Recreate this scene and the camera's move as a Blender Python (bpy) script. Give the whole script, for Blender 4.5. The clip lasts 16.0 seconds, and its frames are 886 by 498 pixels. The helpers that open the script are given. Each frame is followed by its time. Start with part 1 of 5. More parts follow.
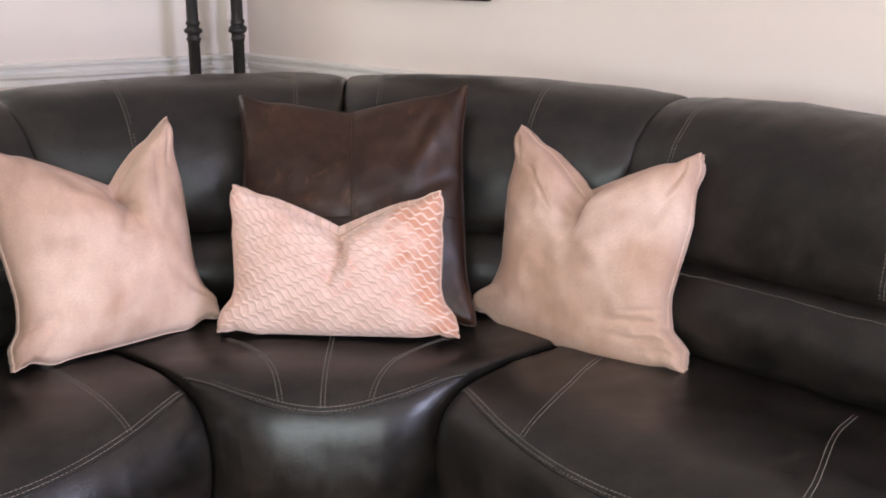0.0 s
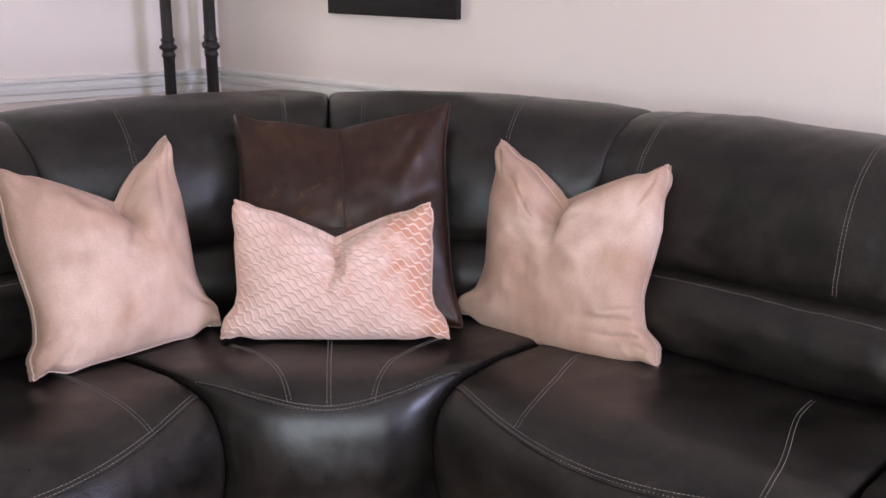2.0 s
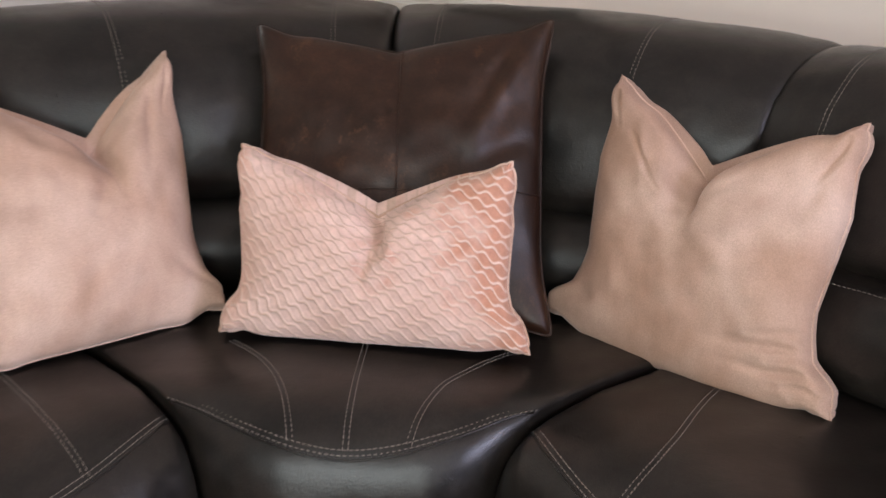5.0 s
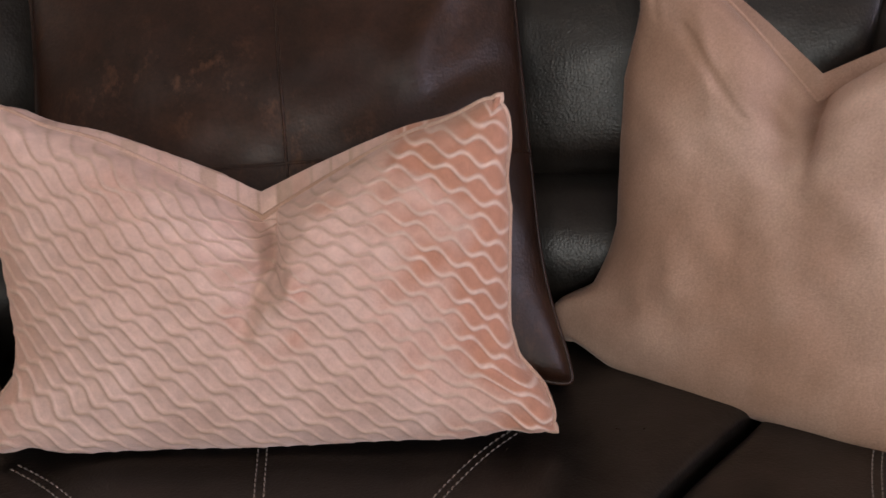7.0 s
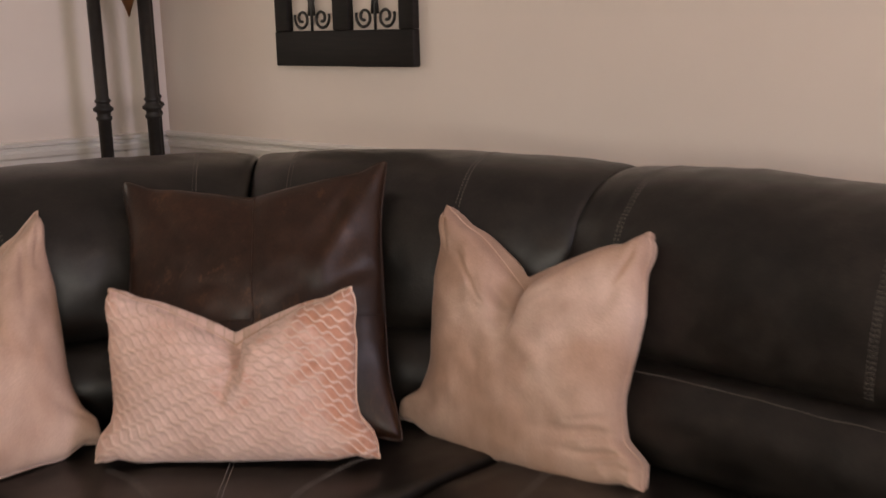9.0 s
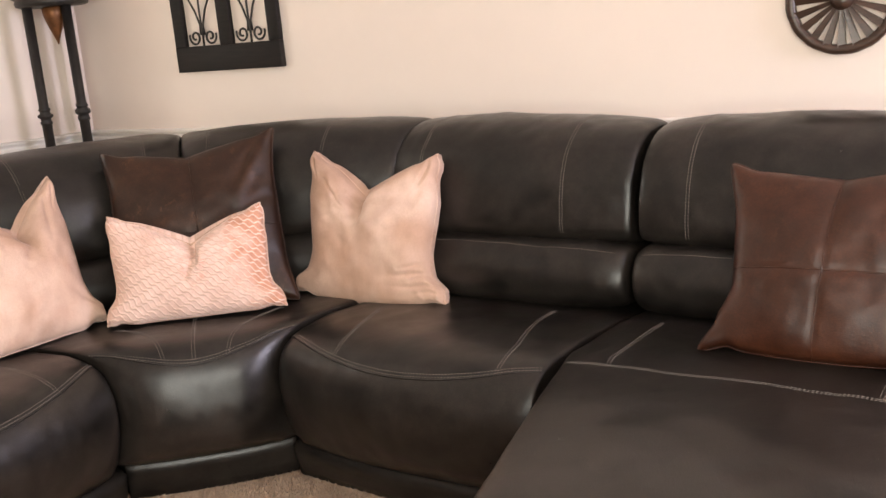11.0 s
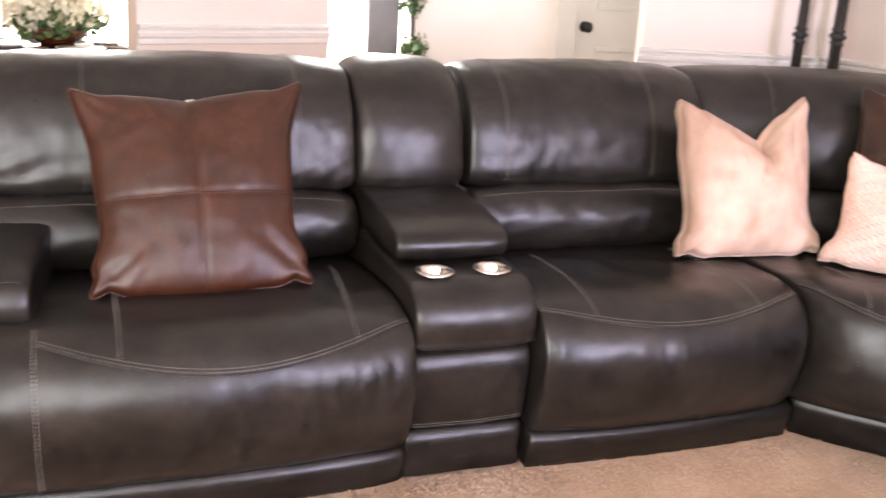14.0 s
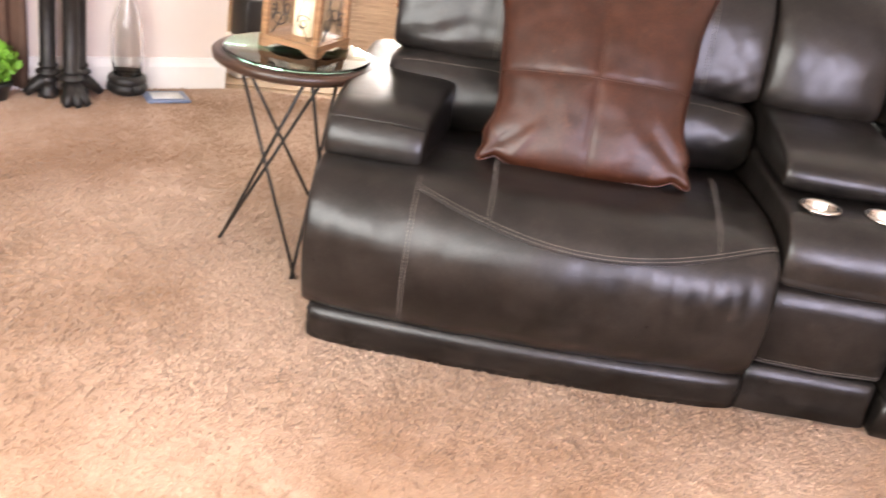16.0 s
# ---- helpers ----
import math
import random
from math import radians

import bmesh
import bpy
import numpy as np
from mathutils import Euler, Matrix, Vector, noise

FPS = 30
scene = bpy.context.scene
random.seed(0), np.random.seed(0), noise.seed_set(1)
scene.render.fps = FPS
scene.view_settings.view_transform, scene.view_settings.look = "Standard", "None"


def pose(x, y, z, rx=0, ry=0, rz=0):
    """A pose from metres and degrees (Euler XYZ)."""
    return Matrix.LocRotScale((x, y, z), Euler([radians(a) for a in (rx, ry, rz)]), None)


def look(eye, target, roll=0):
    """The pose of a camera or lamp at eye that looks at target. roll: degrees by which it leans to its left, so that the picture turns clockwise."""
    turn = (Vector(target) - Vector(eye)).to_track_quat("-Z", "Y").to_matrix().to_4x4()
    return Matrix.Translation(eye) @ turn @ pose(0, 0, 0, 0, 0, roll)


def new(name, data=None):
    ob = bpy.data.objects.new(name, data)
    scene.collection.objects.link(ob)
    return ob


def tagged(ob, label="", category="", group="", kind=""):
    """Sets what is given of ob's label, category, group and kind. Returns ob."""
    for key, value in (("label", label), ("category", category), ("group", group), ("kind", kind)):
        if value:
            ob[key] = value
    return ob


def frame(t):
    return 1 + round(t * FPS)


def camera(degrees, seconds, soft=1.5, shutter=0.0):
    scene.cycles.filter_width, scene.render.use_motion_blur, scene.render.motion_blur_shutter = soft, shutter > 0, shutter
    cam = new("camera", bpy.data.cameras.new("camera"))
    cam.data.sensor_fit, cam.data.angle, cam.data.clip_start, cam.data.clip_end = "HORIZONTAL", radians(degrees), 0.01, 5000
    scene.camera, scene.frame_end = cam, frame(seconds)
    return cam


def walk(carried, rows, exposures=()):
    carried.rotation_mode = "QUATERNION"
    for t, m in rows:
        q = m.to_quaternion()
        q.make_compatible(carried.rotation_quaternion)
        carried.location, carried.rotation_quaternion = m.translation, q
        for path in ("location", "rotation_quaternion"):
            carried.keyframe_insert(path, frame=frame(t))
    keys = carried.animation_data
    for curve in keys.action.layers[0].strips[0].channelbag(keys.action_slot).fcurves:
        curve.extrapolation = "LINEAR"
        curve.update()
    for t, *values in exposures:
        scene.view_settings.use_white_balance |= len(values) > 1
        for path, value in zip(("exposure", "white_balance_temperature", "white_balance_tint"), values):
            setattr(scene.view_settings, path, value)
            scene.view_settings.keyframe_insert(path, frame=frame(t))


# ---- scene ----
cam = camera(47.3, 16.0, shutter=0.5)
PATH = [
    (0, (0.144, -2.049, 1.300), (0.236, -0.129, 0.745), 0.47),
    (0.5, (0.067, -2.066, 1.337), (0.154, -0.164, 0.725), 0.40),
    (1, (0.018, -2.160, 1.366), (0.134, -0.241, 0.814), 0.17),
    (1.5, (-0.006, -2.234, 1.367), (0.120, -0.299, 0.878), 0.25),
    (2, (0.021, -2.196, 1.357), (0.230, -0.284, 0.807), 0.41),
    (2.5, (0.053, -2.087, 1.341), (0.135, -0.163, 0.800), -0.31),
    (3, (0.076, -1.983, 1.332), (0.115, -0.056, 0.800), 0.53),
    (3.5, (0.070, -1.907, 1.314), (0.078, 0.010, 0.743), 0.98),
    (4, (0.081, -1.830, 1.300), (0.133, 0.077, 0.701), 1.40),
    (4.5, (0.153, -1.681, 1.278), (0.075, 0.212, 0.637), 1.48),
    (5, (0.150, -1.515, 1.238), (0.126, 0.365, 0.558), 1.62),
    (5.2, (0.143, -1.420, 1.241), (0.149, 0.451, 0.535), 0.77),
    (7.3, (0.063, -0.765, 1.014), (0.313, 1.070, 0.258), -1.21),
    (7.5, (0.062, -0.808, 1.046), (0.262, 1.041, 0.310), -2.64),
    (8, (0.117, -0.978, 1.099), (0.281, 0.912, 0.464), -2.30),
    (8.5, (0.232, -1.304, 1.199), (0.365, 0.631, 0.710), -2.08),
    (9, (0.275, -1.741, 1.286), (0.421, 0.206, 0.852), -1.37),
    (9.2, (0.259, -1.926, 1.287), (0.465, 0.015, 0.850), -2.64),
    (11.3, (0.154, -3.030, 1.331), (0.545, -1.121, 0.878), -5.13),
    (11.5, (0.146, -3.034, 1.337), (0.451, -1.107, 0.897), -4.50),
    (12, (0.119, -3.018, 1.341), (0.213, -1.063, 0.931), -3.31),
    (12.5, (0.081, -3.005, 1.329), (-0.099, -1.072, 0.849), -1.73),
    (13, (0.041, -2.992, 1.334), (-0.369, -1.108, 0.802), 0.34),
    (13.5, (-0.005, -3.000, 1.334), (-0.618, -1.176, 0.788), 2.40),
    (14, (-0.067, -3.002, 1.331), (-0.864, -1.262, 0.751), 3.52),
    (14.5, (-0.113, -2.998, 1.315), (-1.029, -1.328, 0.705), 4.71),
    (15, (-0.144, -2.981, 1.298), (-1.256, -1.471, 0.603), 6.67),
    (15.5, (-0.063, -2.959, 1.313), (-1.293, -1.588, 0.534), 8.90),
    (16, (-0.039, -2.995, 1.299), (-1.362, -1.740, 0.477), 9.08),
]
walk(cam, [(t, look(eye, target, roll)) for t, eye, target, roll in PATH],
     exposures=[(0.0, -0.58, 5900, 2), (0.5, -0.74, 5550, 4), (2.05, -0.75, 5650, 6), (2.45, -0.80, 6300, 2), (3.05, -0.80, 6350, 2), (3.45, -0.77, 5750, 4), (4.05, -0.75, 5720, 4), (4.45, -0.88, 6100, 1), (5.1, -0.92, 6100, 1), (7.5, -1.78, 6700, 8), (8.0, -1.88, 6850, 9), (8.5, -1.76, 7050, 9), (9.2, -1.46, 7150, 8), (11.3, -0.40, 6800, 4), (12.1, -0.34, 6550, 5), (12.5, -0.52, 6450, 6), (13.0, -0.56, 6250, 6), (13.5, -0.20, 6250, 7), (14.0, 0.03, 6450, 10), (15.0, 0.42, 6000, 10), (15.5, 0.28, 6350, 9), (16.0, 0.20, 6550, 8)])

# ---- world and large lights ----
world = bpy.data.worlds.new("sky")
scene.world = world
world.use_nodes = True
wn = world.node_tree
sky = wn.nodes.new("ShaderNodeTexSky")
sky.sky_type = "NISHITA"
sky.sun_disc = False
sky.sun_elevation, sky.sun_rotation = radians(38), radians(200)
wn.links.new(sky.outputs[0], wn.nodes["Background"].inputs[0])
wn.nodes["Background"].inputs[1].default_value = 0.15


def window_light(name, eye, target, w, h, watts, color):
    lamp = bpy.data.lights.new(name, "AREA")
    lamp.shape, lamp.size, lamp.size_y, lamp.energy, lamp.color = "RECTANGLE", w, h, watts, color
    ob = new(name, lamp)
    ob.matrix_world = look(eye, target)
    return ob


S = math.sqrt(0.5)
window_light("daylight_rear_window", (-0.25, -4.56, 1.38), (-0.2, 0, 0.7), 3.3, 1.55, 240, (1.0, 0.965, 0.94))
window_light("daylight_right_window", (4.22, -3.62, 1.55), (0.2, 0.2, 0.7), 1.1, 1.5, 300, (0.82, 0.76, 1.0))
window_light("daylight_entry", (-2.66, 1.50, 1.2), (-1.7, 0.5, 0.9), 0.30, 1.9, 52, (1.0, 0.97, 0.94))
window_light("daylight_dining", (-7.60, 4.05, 1.5), (-3.2, 0.2, 0.3), 2.2, 1.5, 300, (1.0, 0.97, 0.94))

# ---- materials ----


def material(name):
    m = bpy.data.materials.new(name)
    m.use_nodes = True
    nt = m.node_tree
    return m, nt, nt.nodes["Principled BSDF"]


def node(nt, kind, **kw):
    n = nt.nodes.new(kind)
    for k, v in kw.items():
        n.inputs[k].default_value = v
    return n


def noise_tex(nt, scale, detail=4.0, rough=0.55, vector=None):
    n = node(nt, "ShaderNodeTexNoise", Scale=scale, Detail=detail, Roughness=rough)
    if vector is not None:
        nt.links.new(vector, n.inputs["Vector"])
    return n.outputs["Fac"]


def ramp(nt, fac, stops):
    r = nt.nodes.new("ShaderNodeValToRGB")
    while len(r.color_ramp.elements) < len(stops):
        r.color_ramp.elements.new(0.5)
    for e, (p, c) in zip(r.color_ramp.elements, stops):
        e.position, e.color = p, (*c, 1.0)
    nt.links.new(fac, r.inputs[0])
    return r.outputs[0]


def mixed(nt, fac, a, b, mode="MIX"):
    m = nt.nodes.new("ShaderNodeMix")
    m.data_type, m.blend_type = "RGBA", mode
    for sock, val in ((m.inputs[0], fac), (m.inputs[6], a), (m.inputs[7], b)):
        if isinstance(val, (int, float)):
            sock.default_value = val
        elif isinstance(val, tuple):
            sock.default_value = (*val, 1.0)
        else:
            nt.links.new(val, sock)
    return m.outputs[2]


def bumped(nt, bsdf, height, strength, distance, under=None):
    b = node(nt, "ShaderNodeBump", Strength=strength, Distance=distance)
    nt.links.new(height, b.inputs["Height"])
    if under is not None:
        nt.links.new(under, b.inputs["Normal"])
    nt.links.new(b.outputs[0], bsdf.inputs["Normal"])
    return b.outputs[0]


def place(nt):
    return nt.nodes.new("ShaderNodeTexCoord").outputs["Object"]


def leather(name, dark, light, rough=0.42, grain=520.0, wear=0.5, crease=0.5, gloss=0.45, scuff=None):
    m, nt, b = material(name)
    p = place(nt)
    big, mid = noise_tex(nt, 7.0, 6, 0.65, p), noise_tex(nt, 42.0, 6, 0.65, p)
    col = mixed(nt, ramp(nt, big, [(0.35, (0, 0, 0)), (0.7, (1, 1, 1))]), dark, light)
    col = mixed(nt, wear, col, ramp(nt, mid, [(0.3, (0.6, 0.6, 0.6)), (0.75, (1.35, 1.32, 1.28))]), "MULTIPLY")
    pores = noise_tex(nt, 210.0, 6, 0.7, p)
    col = mixed(nt, 0.85, col, ramp(nt, pores, [(0.30, (0.62, 0.62, 0.62)), (0.70, (1.40, 1.38, 1.35))]), "MULTIPLY")
    if scuff:
        mp = node(nt, "ShaderNodeMapping", Scale=(1.0, 1.0, 0.55))
        nt.links.new(p, mp.inputs[0])
        crack = noise_tex(nt, 26.0, 9, 0.78, mp.outputs[0])
        patch = ramp(nt, noise_tex(nt, 6.5, 3, 0.5, p), [(0.42, (0, 0, 0)), (0.62, (1, 1, 1))])
        line = ramp(nt, crack, [(0.55, (0, 0, 0)), (0.64, (1, 1, 1))])
        col = mixed(nt, mixed(nt, 1.0, patch, line, "MULTIPLY"), col, scuff)
    nt.links.new(col, b.inputs["Base Color"])
    r = node(nt, "ShaderNodeMapRange")
    nt.links.new(mid, r.inputs[0])
    r.inputs[3].default_value, r.inputs[4].default_value = rough - 0.07, rough + 0.14
    nt.links.new(r.outputs[0], b.inputs["Roughness"])
    b.inputs["IOR"].default_value, b.inputs["Specular IOR Level"].default_value = 1.5, gloss
    v = node(nt, "ShaderNodeTexVoronoi", Scale=grain)
    nt.links.new(p, v.inputs["Vector"])
    soft = bumped(nt, b, noise_tex(nt, 14.0, 4, 0.55, p), crease, 0.010)
    fine = bumped(nt, b, noise_tex(nt, 75.0, 5, 0.65, p), 0.13, 0.0022, soft)
    bumped(nt, b, v.outputs["Distance"], 0.16, 0.0012, fine)
    return m


def plain(name, color, rough=0.5, metal=0.0, spread=0.12, scale=14.0, bump=0.0, fine=220.0):
    m, nt, b = material(name)
    p = place(nt)
    n = noise_tex(nt, scale, 5, 0.6, p)
    lo, hi = tuple(c * (1 - spread) for c in color), tuple(min(1.0, c * (1 + spread)) for c in color)
    nt.links.new(ramp(nt, n, [(0.3, lo), (0.7, hi)]), b.inputs["Base Color"])
    b.inputs["Roughness"].default_value, b.inputs["Metallic"].default_value = rough, metal
    if bump:
        bumped(nt, b, noise_tex(nt, fine, 4, 0.6, p), bump, 0.003)
    return m


def velvet(name, deep, pale):
    """Pile brushed this way and that: soft patches of two tones, streaks along the pile and short fur, with painted
    shade on top.
    """
    m, nt, b = material(name)
    p = place(nt)
    warp = node(nt, "ShaderNodeTexNoise", Scale=3.6, Detail=2.5, Roughness=0.5, Distortion=0.7)
    nt.links.new(p, warp.inputs["Vector"])
    mp = node(nt, "ShaderNodeMapping", Scale=(34, 34, 9), Rotation=(0.4, 0.25, 0.0))
    nt.links.new(p, mp.inputs[0])
    streak = noise_tex(nt, 1.0, 4, 0.6, mp.outputs[0])
    fur = noise_tex(nt, 420.0, 4, 0.7, p)
    col = mixed(nt, ramp(nt, warp.outputs["Fac"], [(0.36, (0, 0, 0)), (0.64, (1, 1, 1))]), deep, pale)
    # shade put into the colour: a deeper tone weighted per vertex
    painted_shade = nt.nodes.new("ShaderNodeAttribute")
    painted_shade.attribute_name = "painted_shade"
    col = mixed(nt, painted_shade.outputs["Fac"], col, tuple(c * 0.72 for c in deep))
    col = mixed(nt, 0.75, col, ramp(nt, streak, [(0.3, (0.91, 0.89, 0.87)), (0.7, (1.05, 1.045, 1.04))]), "MULTIPLY")
    col = mixed(nt, 0.9, col, ramp(nt, fur, [(0.3, (0.80, 0.78, 0.76)), (0.7, (1.12, 1.11, 1.10))]), "MULTIPLY")
    nt.links.new(col, b.inputs["Base Color"])
    b.inputs["Roughness"].default_value = 0.75
    b.inputs["Sheen Weight"].default_value, b.inputs["Sheen Roughness"].default_value = 0.30, 0.32
    b.inputs["Sheen Tint"].default_value = (1.0, 0.88, 0.82, 1.0)
    b.inputs["Specular IOR Level"].default_value = 0.2
    soft = bumped(nt, b, streak, 0.08, 0.006)
    bumped(nt, b, fur, 0.35, 0.0016, soft)
    return m


def wood(name, dark, light, scale=1.0, rough=0.35):
    m, nt, b = material(name)
    mp = node(nt, "ShaderNodeMapping", Scale=(3 * scale, 3 * scale, 38 * scale))
    nt.links.new(place(nt), mp.inputs[0])
    n = noise_tex(nt, 3.0, 6, 0.65, mp.outputs[0])
    nt.links.new(ramp(nt, n, [(0.3, dark), (0.68, light)]), b.inputs["Base Color"])
    b.inputs["Roughness"].default_value = rough
    bumped(nt, b, n, 0.15, 0.002)
    return m


LEATHER = leather("dark_brown_leather", (0.0060, 0.0050, 0.0044), (0.0222, 0.0182, 0.0158), 0.285, 330.0, 0.8, 0.10, 0.42)
UMBER = leather("dark_umber_leather", (0.016, 0.0066, 0.0038), (0.038, 0.0155, 0.0080), 0.37, 300.0, 0.8, 0.12, 0.36, (0.070, 0.030, 0.015))
COGNAC = leather("distressed_brown_leather", (0.027, 0.0080, 0.0036), (0.056, 0.0172, 0.0078), 0.36, 300.0, 0.6, 0.10, 0.42, (0.068, 0.024, 0.0115))
THREAD = plain("taupe_thread", (0.175, 0.150, 0.130), 0.85)
VELVET = velvet("blush_velvet", (0.480, 0.312, 0.234), (0.650, 0.478, 0.398))
WALL_PAINT = plain("beige_wall_paint", (0.735, 0.640, 0.575), 0.7, 0, 0.025, 2.5, 0.12, 160.0)
HALL_PAINT = plain("cream_hall_paint", (0.86, 0.81, 0.74), 0.7, 0, 0.02, 2.5, 0.12, 160.0)
# for walls out of view: dark tone added to cut bounce and reflections
UNSEEN_WALL_DARK = plain("unseen_wall_dark", (0.22, 0.18, 0.15), 0.7, 0, 0.03, 2.5, 0.12, 160.0)
WHITE_PAINT = plain("white_trim_paint", (0.80, 0.77, 0.73), 0.4, 0, 0.03, 6.0, 0.05)
CEILING_PAINT = plain("white_ceiling_paint", (0.82, 0.80, 0.78), 0.9, 0, 0.02, 3.0, 0.3, 70.0)
IRON = plain("blackened_iron", (0.022, 0.019, 0.017), 0.45, 0.3, 0.3, 40.0, 0.3)
BRONZE = plain("aged_bronze_carving", (0.17, 0.07, 0.025), 0.4, 0.5, 0.4, 30.0, 0.4, 90.0)
BLACK_WOOD = wood("black_stained_wood", (0.006, 0.005, 0.0045), (0.016, 0.012, 0.010), 1.0, 0.6)
DARK_WOOD = wood("dark_walnut_wood", (0.018, 0.010, 0.007), (0.06, 0.03, 0.018))
BLACK_WOOD.node_tree.nodes["Principled BSDF"].inputs["Specular IOR Level"].default_value = 0.2
RED_WOOD = wood("cherry_wood", (0.040, 0.010, 0.006), (0.12, 0.032, 0.016), 1.0, 0.20)
CHAIR_WOOD = wood("golden_brown_chair_wood", (0.10, 0.045, 0.018), (0.24, 0.12, 0.055), 1.0, 0.3)
OAK = wood("weathered_oak_wood", (0.17, 0.085, 0.036), (0.34, 0.185, 0.085), 1.0, 0.5)
STEEL = plain("brushed_steel", (0.62, 0.58, 0.52), 0.25, 1.0, 0.15, 60.0)
LEAF = plain("green_leaf", (0.05, 0.10, 0.025), 0.5, 0, 0.45, 60.0)
LIME_LEAF = plain("lime_green_leaf", (0.16, 0.36, 0.03), 0.55, 0, 0.4, 60.0)
PETAL = plain("ivory_petal", (0.66, 0.62, 0.48), 0.6, 0, 0.15, 60.0)
PLASTIC = plain("black_plastic", (0.015, 0.015, 0.016), 0.4)
BLUE_COVER = plain("blue_grey_book_cover", (0.16, 0.20, 0.30), 0.35, 0, 0.15, 20.0)
PAPER = plain("pale_paper", (0.62, 0.62, 0.60), 0.6)
CURTAIN = plain("brown_drape", (0.10, 0.055, 0.035), 0.85, 0, 0.2, 12.0, 0.3)
UPHOLSTERY = plain("tan_chair_fabric", (0.42, 0.30, 0.18), 0.85, 0, 0.2, 30.0, 0.3)
GREY_FRAME = plain("grey_door_frame", (0.17, 0.165, 0.165), 0.5, 0, 0.1)


def carpet_material():
    m, nt, b = material("beige_shag_carpet")
    p = place(nt)
    n1, n2 = noise_tex(nt, 1.5, 4, 0.6, p), noise_tex(nt, 60.0, 5, 0.7, p)
    col = mixed(nt, ramp(nt, n1, [(0.38, (0, 0, 0)), (0.6, (1, 1, 1))]), (0.37, 0.225, 0.135), (0.55, 0.385, 0.275))
    col = mixed(nt, 0.8, col, ramp(nt, n2, [(0.28, (0.80, 0.78, 0.76)), (0.7, (1.10, 1.09, 1.08))]), "MULTIPLY")
    nt.links.new(col, b.inputs["Base Color"])
    b.inputs["Roughness"].default_value, b.inputs["Specular IOR Level"].default_value = 0.95, 0.1
    b.inputs["Sheen Weight"].default_value = 0.25
    bumped(nt, b, noise_tex(nt, 90.0, 4, 0.7, p), 0.4, 0.010)
    return m


CARPET = carpet_material()


def glass_material(name, tint=(1, 1, 1), rough=0.02):
    m, nt, b = material(name)
    b.inputs["Base Color"].default_value = (*tint, 1)
    b.inputs["Roughness"].default_value, b.inputs["Transmission Weight"].default_value = rough, 1.0
    b.inputs["IOR"].default_value = 1.45
    return m


GLASS = glass_material("clear_glass")
GREEN_GLASS = glass_material("green_edged_glass", (0.55, 0.95, 0.80))


def pattern_velvet():
    """Cut velvet: flat woven wavy lines between cells of pile; shade on the pile and shine on the lines are painted by
    attribute.
    """
    m, nt, b = material("pink_cut_velvet")
    at, painted_shade = nt.nodes.new("ShaderNodeAttribute"), nt.nodes.new("ShaderNodeAttribute")
    at.attribute_name, painted_shade.attribute_name = "relief", "painted_shade"
    p = place(nt)
    brushed = ramp(nt, noise_tex(nt, 8.0, 4, 0.6, p), [(0.35, (0, 0, 0)), (0.65, (1, 1, 1))])
    fleck = ramp(nt, noise_tex(nt, 70.0, 4, 0.7, p), [(0.32, (0.86, 0.84, 0.82)), (0.68, (1.08, 1.07, 1.06))])
    pile = mixed(nt, brushed, (0.63, 0.430, 0.362), (0.72, 0.520, 0.455))
    # painted shade deepens the pile; the lines go from shaded to shining
    pile = mixed(nt, painted_shade.outputs["Fac"], pile, (0.50, 0.240, 0.158))
    weave = mixed(nt, painted_shade.outputs["Fac"], (0.55, 0.388, 0.308), (0.76, 0.58, 0.50))
    col = mixed(nt, at.outputs["Fac"], pile, weave)
    col = mixed(nt, 1.0, col, fleck, "MULTIPLY")
    nt.links.new(col, b.inputs["Base Color"])
    b.inputs["Roughness"].default_value = 0.7
    pile_part = node(nt, "ShaderNodeMapRange")
    nt.links.new(at.outputs["Fac"], pile_part.inputs[0])
    pile_part.inputs[3].default_value, pile_part.inputs[4].default_value = 0.5, 0.05
    nt.links.new(pile_part.outputs[0], b.inputs["Sheen Weight"])
    b.inputs["Sheen Tint"].default_value = (1.0, 0.84, 0.76, 1.0)
    bumped(nt, b, noise_tex(nt, 500.0, 3, 0.6, p), 0.35, 0.0014)
    return m


PINK = pattern_velvet()

# ---- mesh helpers ----


def mesh(name, verts, faces, mat, smooth=True):
    me = bpy.data.meshes.new(name)
    me.from_pydata([tuple(v) for v in verts], [], faces)
    me.materials.append(mat)
    me.validate()
    bm = bmesh.new()
    bm.from_mesh(me)
    bmesh.ops.recalc_face_normals(bm, faces=bm.faces)
    bm.to_mesh(me)
    bm.free()
    if smooth:
        me.shade_smooth()
    return me


def part(name, geo, mat, parent=None, label="", smooth=True, kind=""):
    """One mesh object from (verts, faces), or from a list of such, under its thing."""
    if isinstance(geo, list):
        geo = join(geo)
    ob = new(name, mesh(name, geo[0], geo[1], mat, smooth))
    if parent is not None:
        ob.parent = parent
    return tagged(ob, label=label, kind=kind)


def thing(name, label, category, group="", kind="", at=(0, 0, 0)):
    e = new(name)
    e.empty_display_size = 0.05
    e.location = at
    return tagged(e, label, category, group, kind)


def join(geos):
    vs, fs, n = [], [], 0
    for v, f in geos:
        vs.extend(tuple(p) for p in v)
        fs.extend([tuple(i + n for i in q) for q in f])
        n += len(v)
    return vs, fs


def moved(geo, m):
    return [tuple(m @ Vector(v)) for v in geo[0]], geo[1]


